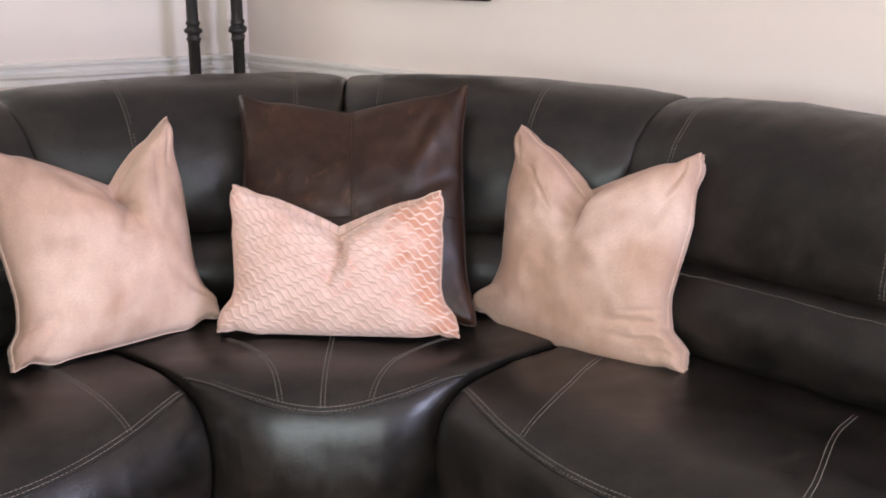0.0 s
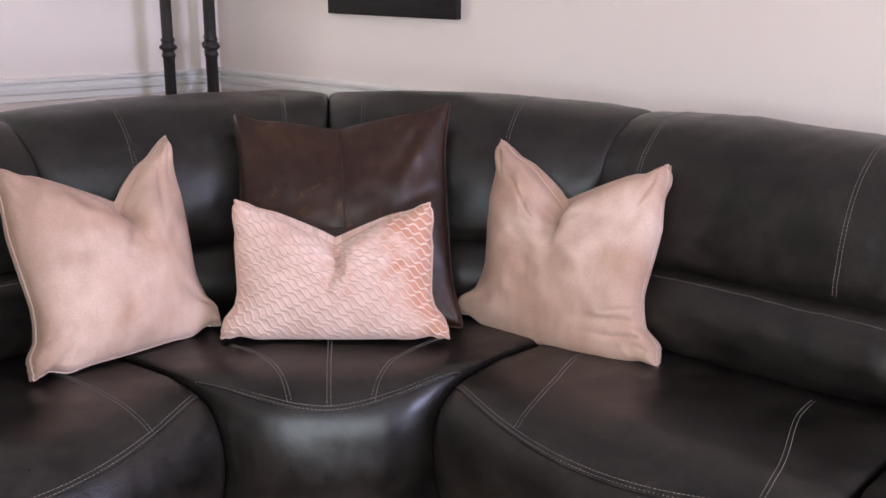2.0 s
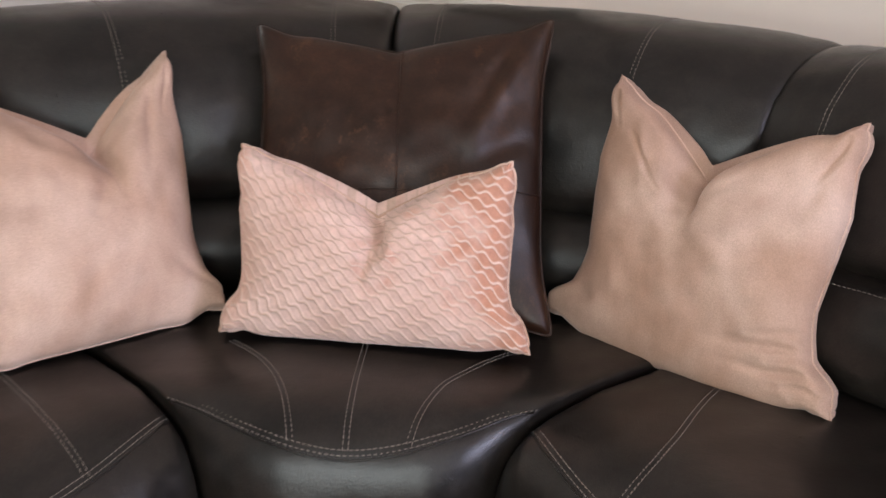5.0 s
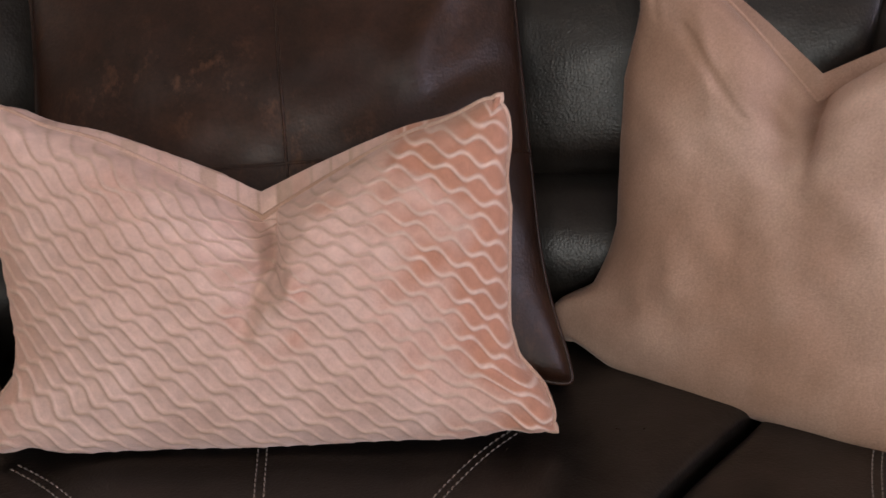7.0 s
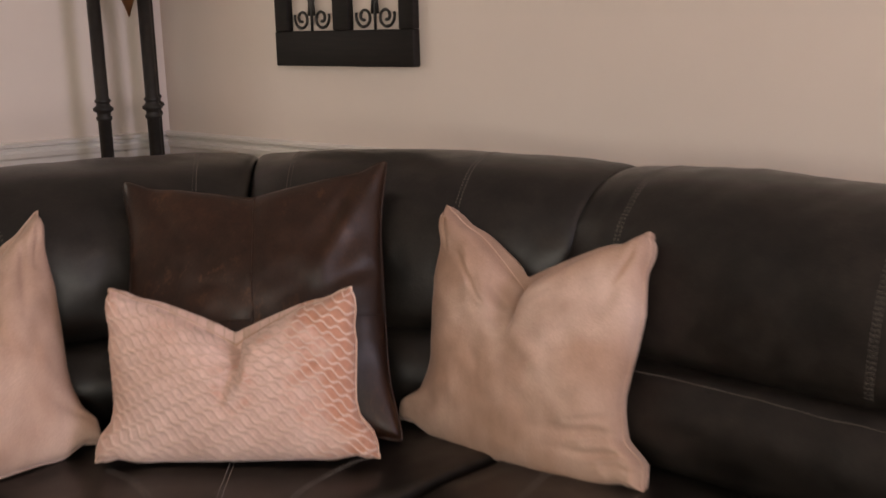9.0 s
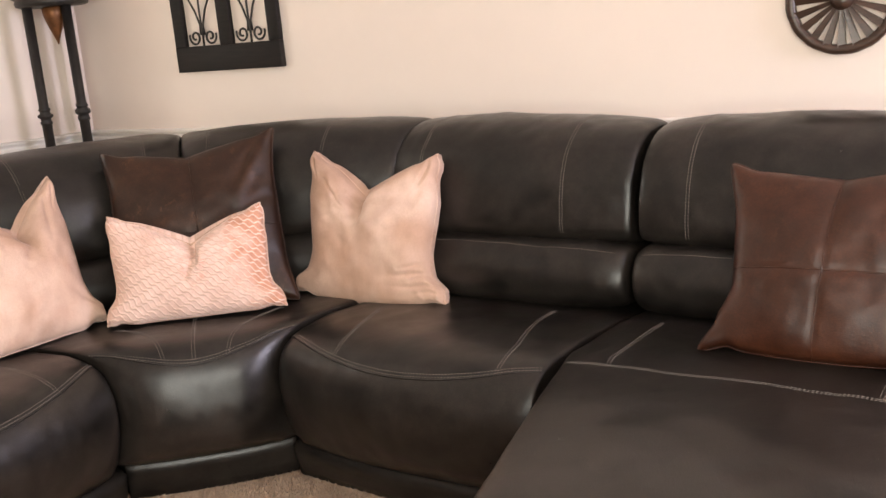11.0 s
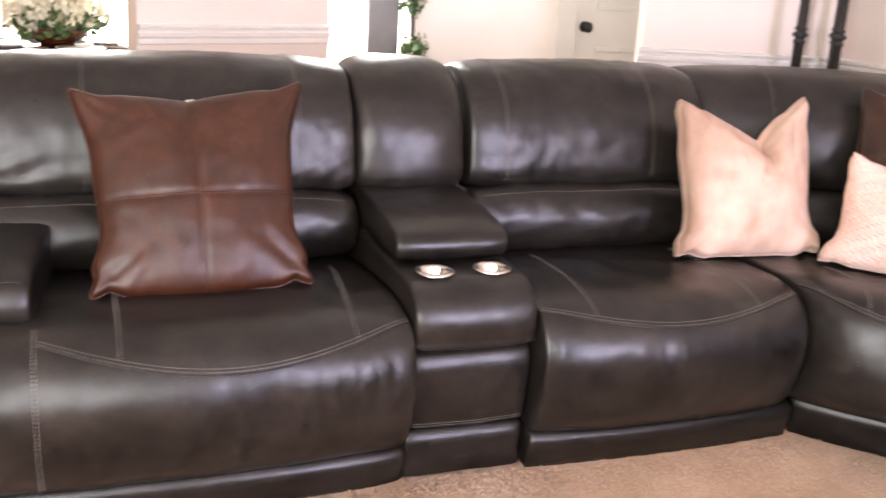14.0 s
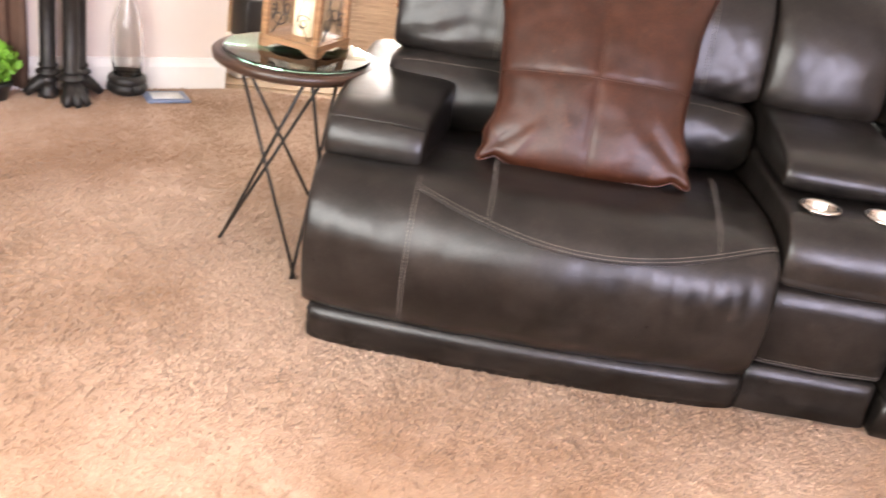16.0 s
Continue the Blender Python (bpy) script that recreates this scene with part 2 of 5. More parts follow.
def box(x0, y0, z0, x1, y1, z1, bevel=0.0, seg=2):
    bm = bmesh.new()
    bmesh.ops.create_cube(bm, size=1.0)
    for v in bm.verts:
        v.co = Vector(((x0 + x1) / 2 + v.co.x * (x1 - x0), (y0 + y1) / 2 + v.co.y * (y1 - y0), (z0 + z1) / 2 + v.co.z * (z1 - z0)))
    if bevel:
        bmesh.ops.bevel(bm, geom=list(bm.edges), offset=bevel, segments=seg, affect="EDGES", profile=0.5)
    bm.verts.index_update()
    out = [tuple(v.co) for v in bm.verts], [tuple(v.index for v in f.verts) for f in bm.faces]
    bm.free()
    return out


def lathe(profile, n=24, center=(0, 0, 0)):
    vs, fs = [], []
    for r, z in profile:
        for k in range(n):
            a = 2 * math.pi * k / n
            vs.append((center[0] + r * math.cos(a), center[1] + r * math.sin(a), center[2] + z))
    for i in range(len(profile) - 1):
        for k in range(n):
            fs.append((i * n + k, i * n + (k + 1) % n, (i + 1) * n + (k + 1) % n, (i + 1) * n + k))
    fs.append(tuple(range(n))[::-1])
    fs.append(tuple((len(profile) - 1) * n + k for k in range(n)))
    return vs, fs


def tube(points, r, n=8, r_end=None):
    """A rod through the points, closed at both ends."""
    pts = [Vector(p) for p in points]
    vs, fs = [], []
    for i, p in enumerate(pts):
        d = (pts[min(i + 1, len(pts) - 1)] - pts[max(i - 1, 0)]).normalized()
        a = d.orthogonal().normalized() if i == 0 else (a - d * a.dot(d)).normalized()
        b = d.cross(a)
        rr = r if r_end is None else r + (r_end - r) * i / (len(pts) - 1)
        for k in range(n):
            t = 2 * math.pi * k / n
            vs.append(tuple(p + (a * math.cos(t) + b * math.sin(t)) * rr))
    for i in range(len(pts) - 1):
        for k in range(n):
            fs.append((i * n + k, i * n + (k + 1) % n, (i + 1) * n + (k + 1) % n, (i + 1) * n + k))
    fs.append(tuple(range(n))[::-1])
    fs.append(tuple((len(pts) - 1) * n + k for k in range(n)))
    return vs, fs


def loop_curve(ctrl, m):
    """A smooth closed curve through the control points, evenly sampled."""
    c = np.array(ctrl, float)
    n, out = len(c), []
    for i in range(n):
        p0, p1, p2, p3 = c[i - 1], c[i], c[(i + 1) % n], c[(i + 2) % n]
        for t in np.linspace(0, 1, 12, endpoint=False):
            out.append(0.5 * (2 * p1 + (p2 - p0) * t + (2 * p0 - 5 * p1 + 4 * p2 - p3) * t**2 + (3 * p1 - p0 - 3 * p2 + p3) * t**3))
    out = np.array(out + [out[0]])
    length = np.r_[0, np.cumsum(np.linalg.norm(np.diff(out, axis=0), axis=1))]
    at = np.linspace(0, length[-1], m, endpoint=False)
    return np.stack([np.interp(at, length, out[:, k]) for k in range(2)], 1)


class Pad:
    """An upholstered form: a closed side profile (depth, height) carried across a plan, sinking at both ends."""

    def __init__(self, plan, ctrl, inset=0.03, power=7.0, bulge=0.0, wrinkle=0.003, m=72, nu=34, seed=0.0, crown=None, crease=None):
        self.crease = crease
        self.plan, self.inset, self.power, self.bulge, self.wrinkle, self.seed, self.crown = plan, inset, power, bulge, wrinkle, seed, crown
        self.p = loop_curve(ctrl, m)
        t = np.roll(self.p, -1, 0) - np.roll(self.p, 1, 0)
        t /= np.linalg.norm(t, axis=1)[:, None] + 1e-9
        area = np.sum(self.p[:, 0] * np.roll(self.p[:, 1], -1) - np.roll(self.p[:, 0], -1) * self.p[:, 1])
        self.n = np.stack([t[:, 1], -t[:, 0]], 1) * (1 if area > 0 else -1)
        self.m, self.nu = m, nu

    def s_at(self, d, z):
        return float(np.argmin(np.sum((self.p - (d, z)) ** 2, axis=1)))

    def point(self, u, s, lift=0.0):
        i = int(math.floor(s)) % self.m
        f = s - math.floor(s)
        j = (i + 1) % self.m
        p, n = self.p[i] * (1 - f) + self.p[j] * f, self.n[i] * (1 - f) + self.n[j] * f
        e = min(1.0, abs(2 * u - 1))
        puff = (1 - e**self.power) ** (1 / self.power)
        off = -(1 - puff) * self.inset + self.bulge * (1 - e * e) + lift
        if self.crease:
            off += self.crease(u, p[0], p[1])
        x, y = self.plan(u, p[0] + n[0] * off)
        z = p[1] + n[1] * off
        if self.crown:
            z += self.crown(u, p[1])
        if self.wrinkle:
            q = Vector((x * 7 + self.seed, y * 7, z * 7))
            w = noise.noise(q) * self.wrinkle * 1.4 + noise.noise(q * 3.1) * self.wrinkle * 0.6
            x2, y2 = self.plan(u, p[0] + n[0] * (off + w))
            x, y, z = x2, y2, z + n[1] * w
        return x, y, z

    def geo(self):
        us = 0.5 - 0.5 * np.cos(np.linspace(0, math.pi, self.nu))
        vs = [self.point(float(u), float(s)) for u in us for s in range(self.m)]
        fs = []
        for a in range(self.nu - 1):
            for s in range(self.m):
                t = (s + 1) % self.m
                fs.append((a * self.m + s, a * self.m + t, (a + 1) * self.m + t, (a + 1) * self.m + s))
        fs.append(tuple(range(self.m)))
        fs.append(tuple((self.nu - 1) * self.m + s for s in range(self.m))[::-1])
        return vs, fs

    def stitches(self, path, gap=0.009, rows=(-0.0042, 0.0042), size=0.00095):
        """Double rows of thread along a path of (u, s) on the surface."""
        pts = [Vector(self.point(u, s, 0.0004)) for u, s in path]
        nrm = [Vector(self.point(u, s, 0.02)) - p for (u, s), p in zip(path, pts)]
        run = [0.0]
        for a, b in zip(pts, pts[1:]):
            run.append(run[-1] + (b - a).length)
        out = []
        for row in rows:
            k = 0.0
            while k + 0.0068 < run[-1]:
                ends = []
                for w in (k, k + 0.0068):
                    i = max(j for j in range(len(run)) if run[j] <= w)
                    i = min(i, len(pts) - 2)
                    f = (w - run[i]) / max(1e-6, run[i + 1] - run[i])
                    d = (pts[i + 1] - pts[i]).normalized()
                    side = d.cross(nrm[i]).normalized()
                    ends.append(pts[i].lerp(pts[i + 1], f) + side * row)
                out.append(stitch(ends[0], ends[1], nrm[min(i, len(nrm) - 1)].normalized(), size))
                k += gap
        return join(out)


def stitch(a, b, n, r):
    d = (b - a).normalized()
    s = d.cross(n).normalized() * r
    u = n * r
    mid = (a + b) / 2 + u * 1.3
    vs = [a - u, a + s * 0.6, a - s * 0.6, mid + s, mid - s, b - u, b + s * 0.6, b - s * 0.6]
    return [tuple(v) for v in vs], [(0, 1, 2), (1, 3, 4, 2), (3, 6, 7, 4), (5, 7, 6), (0, 5, 6, 3, 1), (0, 2, 4, 7, 5)]


def smile(pad, u0, u1, edge, low, n=48, flat=2.0):
    """A seam that dips from both ends towards the front."""
    a, b = pad.s_at(*edge), pad.s_at(*low)
    out = []
    for k in range(n + 1):
        t = k / n
        out.append((u0 + (u1 - u0) * t, a + (b - a) * (1 - abs(2 * t - 1) ** flat)))
    return out


def straight(pad, u0, u1, p0, p1, n=24, bend=0.0):
    a, b = pad.s_at(*p0), pad.s_at(*p1)
    return [(u0 + (u1 - u0) * (k / n) + bend * math.sin(math.pi * k / n), a + (b - a) * k / n) for k in range(n + 1)]

# ---- the room ----


def slab(p, q, z0, z1, thick, side=1, bevel=0.0):
    """An upright slab along the line p-q; its thickness lies to the left of p-q (side 1) or to the right (-1)."""
    p, q = Vector((*p, 0)), Vector((*q, 0))
    d = (q - p).normalized()
    n = Vector((-d.y, d.x, 0))
    m = Matrix(((d.x, n.x, 0, p.x), (d.y, n.y, 0, p.y), (0, 0, 1, 0), (0, 0, 0, 1)))
    y0, y1 = (0, thick) if side > 0 else (-thick, 0)
    return moved(box(0, y0, z0, (q - p).length, y1, z1, bevel, 1), m)


def sweep(p, q, profile, side=1):
    """A moulding along p-q from a profile of (out from the wall, height)."""
    p, q = Vector((*p, 0)), Vector((*q, 0))
    d = (q - p).normalized()
    n = Vector((-d.y, d.x, 0)) * side
    vs = [tuple(e + n * o + Vector((0, 0, h))) for e in (p, q) for o, h in profile]
    k = len(profile)
    fs = [(i, (i + 1) % k, k + (i + 1) % k, k + i) for i in range(k)] + [tuple(range(k)), tuple(range(k, 2 * k))[::-1]]
    return vs, fs


RAIL = [(0, 0.845), (0.010, 0.85), (0.012, 0.872), (0.022, 0.880), (0.026, 0.895), (0.014, 0.902), (0.018, 0.912), (0.034, 0.918), (0.036, 0.928), (0, 0.932)]
BASE = [(0, 0), (0.016, 0), (0.016, 0.095), (0.010, 0.112), (0.006, 0.13), (0, 0.132)]
CORNER = (-0.43, 2.02)
WALL_END = (-1.235, 1.565)
FAR_RIGHT = (CORNER[0] + 6.7 * S, CORNER[1] - 6.7 * S)
HIGH = 2.55


def structure(name, geo, mat, label, category="wall", smooth=False):
    return tagged(part(name, geo, mat, None, label, smooth), "", category, "", "structure")


structure("wall_art", slab(CORNER, FAR_RIGHT, 0, HIGH, 0.12, 1), WALL_PAINT, "beige painted living room wall behind the sofa")
structure("wall_corner", slab(WALL_END, (CORNER[0], CORNER[1]), 0, HIGH, 0.12, 1), WALL_PAINT, "short beige painted wall that ends beside the hall")
structure("wall_hall_return", slab((-1.295, 1.672), (-0.95, 3.30), 0, HIGH, 0.10, -1), HALL_PAINT, "beige hall wall beside the white door")
structure("chair_rail_art", sweep(CORNER, FAR_RIGHT, RAIL, -1), WHITE_PAINT, "white painted chair rail moulding on beige wall", "trim")
structure("chair_rail_corner", sweep((WALL_END[0] - 0.02, WALL_END[1] - 0.012), CORNER, RAIL, -1), WHITE_PAINT, "white painted chair rail moulding on short wall", "trim")
structure("baseboard_art", sweep(CORNER, FAR_RIGHT, BASE, -1), WHITE_PAINT, "white painted baseboard under beige wall", "trim")

PINK_A, PINK_B = (-3.05, 0.325), (-2.61, 1.12)
structure("wall_opening", slab(PINK_A, PINK_B, 0, HIGH, 0.12, 1), WALL_PAINT, "beige wall between dining opening and entry")
structure("chair_rail_opening", sweep(PINK_A, PINK_B, RAIL, -1), WHITE_PAINT, "white chair rail on the wall by the dining opening", "trim")
structure("baseboard_opening", sweep(PINK_A, PINK_B, BASE, -1), WHITE_PAINT, "white baseboard by the dining opening", "trim")

SIDE_A, SIDE_B = (-4.58, -4.65), (-3.79, -0.87)
SIDE_M = (-4.00, -1.90)
structure("wall_side", [slab(SIDE_M, SIDE_B, 0, HIGH, 0.30, 1), slab(SIDE_A, SIDE_M, 0, HIGH, 0.30, 1)], WALL_PAINT, "pale painted side wall that ends at the dining opening")
structure("baseboard_side", [sweep(SIDE_M, SIDE_B, BASE, -1), sweep(SIDE_A, SIDE_M, BASE, -1)], WHITE_PAINT, "white baseboard on the side wall", "trim")

REAR = -4.65


def wall_with_windows(name, y, x0, x1, holes, label):
    geos, x = [], x0
    for a, b, z0, z1 in holes:
        geos += [box(x, y - 0.15, 0, a, y, HIGH), box(a, y - 0.15, 0, b, y, z0), box(a, y - 0.15, z1, b, y, HIGH)]
        x = b
    geos.append(box(x, y - 0.15, 0, x1, y, HIGH))
    return structure(name, geos, UNSEEN_WALL_DARK, label)


wall_with_windows("wall_rear", REAR, -4.9, 4.6, [(-1.95, 1.45, 0.55, 2.22)], "unseen rear wall, darkened to cut bounce, with a wide window")
RX = FAR_RIGHT[0]
structure("wall_right", [box(RX, -4.8, 0, RX + 0.12, -4.42, HIGH), box(RX, -4.42, 0, RX + 0.12, -2.82, 0.7), box(RX, -4.42, 2.4, RX + 0.12, -2.82, HIGH), box(RX, -2.82, 0, RX + 0.12, FAR_RIGHT[1] + 0.1, HIGH)],
          UNSEEN_WALL_DARK, "unseen end wall of the living room, darkened to cut bounce, with a window")


def window_frame(name, m, w, h, label):
    """A white frame with a mullion, flat in its own plane."""
    t = thing(name, label, "window", "", "structure", tuple(m.translation))
    for g in (box(-w / 2, -0.03, 0, -w / 2 + 0.05, 0.03, h), box(w / 2 - 0.05, -0.03, 0, w / 2, 0.03, h), box(-w / 2 + 0.05, -0.03, 0, w / 2 - 0.05, 0.03, 0.05),
              box(-w / 2 + 0.05, -0.03, h - 0.05, w / 2 - 0.05, 0.03, h), box(-0.02, -0.028, 0.05, 0.02, 0.028, h - 0.05)):
        ob = part("window_frame", moved(g, m), WHITE_PAINT, t, smooth=False)
        ob.matrix_parent_inverse = Matrix.Translation(-m.translation)


window_frame("window_1", Matrix.Translation((-0.25, REAR - 0.10, 0.55)), 3.4, 1.67, "white framed wide window with bright daylight outside")
window_frame("window_2", Matrix.Translation((RX + 0.08, -3.62, 0.7)) @ Matrix.Rotation(radians(90), 4, "Z"), 1.6, 1.7, "white framed end window with cool daylight outside")

# hall wall with the white door, a bright sidelight and the dining room's own walls


def on_door_wall(x, out=0.0):
    """A point of the hall wall's face at that x; out: metres towards the living room."""
    x -= 0.058
    return (x + out * S, x + 4.25 - out * S)


def door_slab(x0, x1, z0, z1, back, front, bevel=0.0):
    p, q = on_door_wall(x0, front), on_door_wall(x1, front)
    return slab(p, q, z0, z1, front - back, 1, bevel)


structure("wall_hall", [door_slab(-2.43, -1.86, 0, HIGH, -0.12, 0.0), door_slab(-1.86, -0.85, 2.14, HIGH, -0.12, 0.0), door_slab(-3.3, -2.80, 0, HIGH, -0.12, 0.0),
                        door_slab(-2.80, -2.43, 2.3, HIGH, -0.12, 0.0)], HALL_PAINT, "sunlit pale hall wall beside a white door")
structure("door_trim", [door_slab(-1.86, -1.775, 0, 2.14, -0.12, 0.012, 0.004), door_slab(-1.775, -0.85, 2.06, 2.14, -0.12, 0.012, 0.004)], WHITE_PAINT, "white painted door casing", "trim")
DOOR = thing("door_1", "white six-panel interior door with a dark round knob", "door", "", "structure", (*on_door_wall(-1.4), 0))


def under(ob, parent):
    ob.parent = parent
    if parent.type == "EMPTY":
        ob.matrix_parent_inverse = Matrix.Translation(-Vector(parent.location))
    return ob


under(part("door_leaf", door_slab(-1.775, -1.0, 0.01, 2.06, -0.06, -0.025, 0.002), WHITE_PAINT, smooth=False), DOOR)
for a, b in ((-1.68, -1.43), (-1.35, -1.10)):
    for z0, z1 in ((0.20, 0.82), (1.02, 1.62), (1.72, 1.95)):
        rim = [door_slab(a, b, z0, z0 + 0.025, -0.026, -0.016, 0.003), door_slab(a, b, z1 - 0.025, z1, -0.026, -0.016, 0.003),
               door_slab(a, a + 0.018, z0, z1, -0.026, -0.017, 0.003), door_slab(b - 0.018, b, z0, z1, -0.026, -0.017, 0.003)]
        under(part("panel_moulding", rim, WHITE_PAINT, smooth=False), DOOR)
kx, ky = on_door_wall(-1.73, 0)
knob = lathe([(0.030, 0), (0.030, 0.006), (0.012, 0.012), (0.011, 0.030), (0.026, 0.040), (0.030, 0.052), (0.024, 0.064), (0.004, 0.069)], 20)
knob = moved(knob, Matrix.Translation((kx - 0.02, ky + 0.02, 0.93)) @ Matrix.Rotation(radians(45), 4, "Z") @ Matrix.Rotation(radians(90), 4, "X"))
under(part("door_knob", knob, IRON, label="dark bronze round knob"), DOOR)

switch = thing("light_switch", "white plastic light switch plate on hall wall", "switch", "", "", (*on_door_wall(-1.995), 1.18))
under(part("plate", door_slab(-2.010, -1.980, 1.12, 1.24, 0.0, 0.006, 0.003), WHITE_PAINT), switch)
under(part("rocker", door_slab(-2.001, -1.989, 1.155, 1.205, 0.006, 0.012, 0.002), WHITE_PAINT), switch)

entry = thing("window_3", "narrow entry sidelight with grey frame, glaring daylight", "window", "", "structure", (*on_door_wall(-2.65), 0))
under(part("window_frame", door_slab(-2.615, -2.495, 0, 2.3, -0.10, 0.03, 0.006), GREY_FRAME, smooth=False), entry)
under(part("window_jamb", door_slab(-2.80, -2.775, 0, 2.3, -0.10, 0.02, 0.004), GREY_FRAME, smooth=False), entry)


def glow(name, color, strength):
    m, nt, b = material(name)
    b.inputs["Base Color"].default_value = (*color, 1)
    b.inputs["Emission Color"].default_value, b.inputs["Emission Strength"].default_value = (*color, 1), strength
    return m


OUTSIDE = glow("bright_overcast_daylight", (1.0, 0.98, 0.95), 6.0)
structure("backdrop_entry", door_slab(-3.6, -2.0, -0.2, 3.0, -0.75, -0.70), OUTSIDE, "glaring white daylight outside the entry", "sky")
structure("backdrop_dining", box(-8.4, -0.6, -0.2, -8.35, 5.6, 3.0), OUTSIDE, "glaring white daylight outside the dining room", "sky")

structure("wall_dining", [slab((-2.98, 1.20), (-7.6, 5.56), 0, HIGH, 0.12, 1), slab((-7.8, 5.56), (-7.8, 5.3), 0, HIGH, 0.12, 1),
                          slab((-7.8, 5.3), (-7.8, 2.9), 0, 0.7, 0.12, 1), slab((-7.8, 5.3), (-7.8, 2.9), 2.3, HIGH, 0.12, 1), slab((-7.8, 2.9), (-7.8, -3.0), 0, HIGH, 0.12, 1),
                          slab((-7.8, -3.0), (-4.3, -3.0), 0, HIGH, 0.12, -1)], WALL_PAINT, "cream painted dining room walls with a wide window")
structure("ceiling", box(-8.0, -5.7, HIGH, 5.0, 5.6, HIGH + 0.1), CEILING_PAINT, "white textured ceiling", "ceiling")

# ---- floors ----
FLOOR_WOOD = wood("honey_hardwood", (0.32, 0.22, 0.14), (0.54, 0.40, 0.27), 0.6, 0.11)
ground = structure("floor_wood", box(-8.0, -5.7, -0.12, 5.0, 5.6, -0.012), FLOOR_WOOD, "glossy honey-coloured hardwood floor", "floor")
carpet_poly = [(-4.0, -1.9), (-3.79, -0.87), (-2.98, 0.45), (-2.61, 1.12), (-1.9, 1.8), (-1.235, 1.565), (-0.43, 2.02), FAR_RIGHT, (FAR_RIGHT[0], -4.66), (-4.58, -4.66)]
k = len(carpet_poly)
carpet = structure("floor_carpet", ([(*p, 0.0) for p in carpet_poly] + [(*p, -0.012) for p in carpet_poly],
                                    [tuple(range(k)), tuple(range(k, 2 * k))[::-1]] + [(i, k + i, k + (i + 1) % k, (i + 1) % k) for i in range(k)]),
                   CARPET, "beige shag wall-to-wall carpet with footprints", "carpet")

# ---- the sectional sofa ----
A0, B0 = Vector((-0.271, 0.0)), Vector((0.271, 0.0))
ROW_R = radians(-47)
DL, NL = Vector((-S, -S)), Vector((S, -S))
DR = Vector((math.cos(ROW_R), math.sin(ROW_R)))
NR = Vector((DR.y, -DR.x))
SOFA = "sectional sofa modules"


def bowed(u, d, bow):
    """Fronts stand out a little more in the middle of a seat."""
    return d * (1 + bow * (1 - (2 * u - 1) ** 2)) if d > 0 else d


def left_row(r0, r1, mitre=0.0, bow=0.0):
    """Plan of a module of the left row, between two distances from the corner; u runs away from the corner."""
    def plan(u, d):
        a = r0 + mitre * max(0.0, d)
        p = A0 + DL * (a + (r1 - a) * u) + NL * bowed(u, d, bow)
        return p.x, p.y
    return plan


def right_row(r0, r1, mitre=0.0, bow=0.0):
    def plan(u, d):
        a = r0 + mitre * max(0.0, d)
        p = B0 + DR * (a + (r1 - a) * u) + NR * bowed(u, d, bow)
        return p.x, p.y
    return plan


def wedge_plan(u0, u1, gap=0.006, side=0.105):
    """Plan of the corner: its sides run along the neighbours' ends, its front bows out, its back bends in the middle."""
    def plan(u, d):
        w = u0 + (u1 - u0) * u
        p = (A0 + DL * side + NL * d).lerp(B0 + DR * side + NR * d, w)
        e = abs(2 * w - 1)
        y = p.y - (0.42 * d * (1 - e**3.5) if d > 0 else 0.56 * d * (1 - e))
        return p.x + gap * (1 - 2 * w), y
    return plan


def wedge_base_plan(u, d):
    w = 0.03 + 0.94 * u
    if d < 0:
        return wedge_plan(0, 1, 0.012, 0.03)(u, d)
    return -0.268 + 0.536 * w, -d * (1 + 0.25 * (1 - (2 * w - 1) ** 2))


SEAT = [(-0.80, 0.13), (-0.80, 0.42), (-0.50, 0.44), (-0.35, 0.455), (-0.15, 0.472), (0.0, 0.478), (0.085, 0.466), (0.140, 0.438), (0.172, 0.390), (0.185, 0.33), (0.178, 0.26), (0.153, 0.18), (0.124, 0.136), (0.07, 0.117), (-0.3, 0.12)]
PLINTH = [(-0.80, 0.0), (-0.80, 0.112), (-0.2, 0.114), (0.080, 0.114), (0.108, 0.100), (0.110, 0.075), (0.088, 0.022), (0.068, 0.0), (-0.3, 0.0)]
LUMBAR = [(-0.62, 0.45), (-0.62, 0.62), (-0.50, 0.645), (-0.43, 0.640), (-0.385, 0.605), (-0.365, 0.55), (-0.375, 0.49), (-0.42, 0.45), (-0.5, 0.44)]
BACK = [(-0.62, 0.62), (-0.80, 0.66), (-0.84, 0.82), (-0.82, 0.925), (-0.75, 0.976), (-0.66, 0.982), (-0.578, 0.962), (-0.510, 0.910), (-0.468, 0.835), (-0.448, 0.75), (-0.444, 0.67), (-0.49, 0.632)]
SHELL = [(-0.66, 0.03), (-0.88, 0.03), (-0.90, 0.45), (-0.88, 0.85), (-0.85, 0.89), (-0.80, 0.86), (-0.70, 0.60), (-0.66, 0.40)]


def shrink(profile, dd=0.0, dz=0.0):
    return [(d + dd, z + dz) for d, z in profile]


def seams(parent, pad, paths, label="taupe double top-stitching"):
    for p in paths:
        under(part("stitching", pad.stitches(p), THREAD, None, label), parent)


def welt(parent, pad, path, r=0.0035):
    """A raised seam along a path on the pad."""
    pts = [pad.point(u, s, 0.0) for u, s in path]
    return under(part("seam_welt", tube(pts, r, 6), LEATHER), parent)


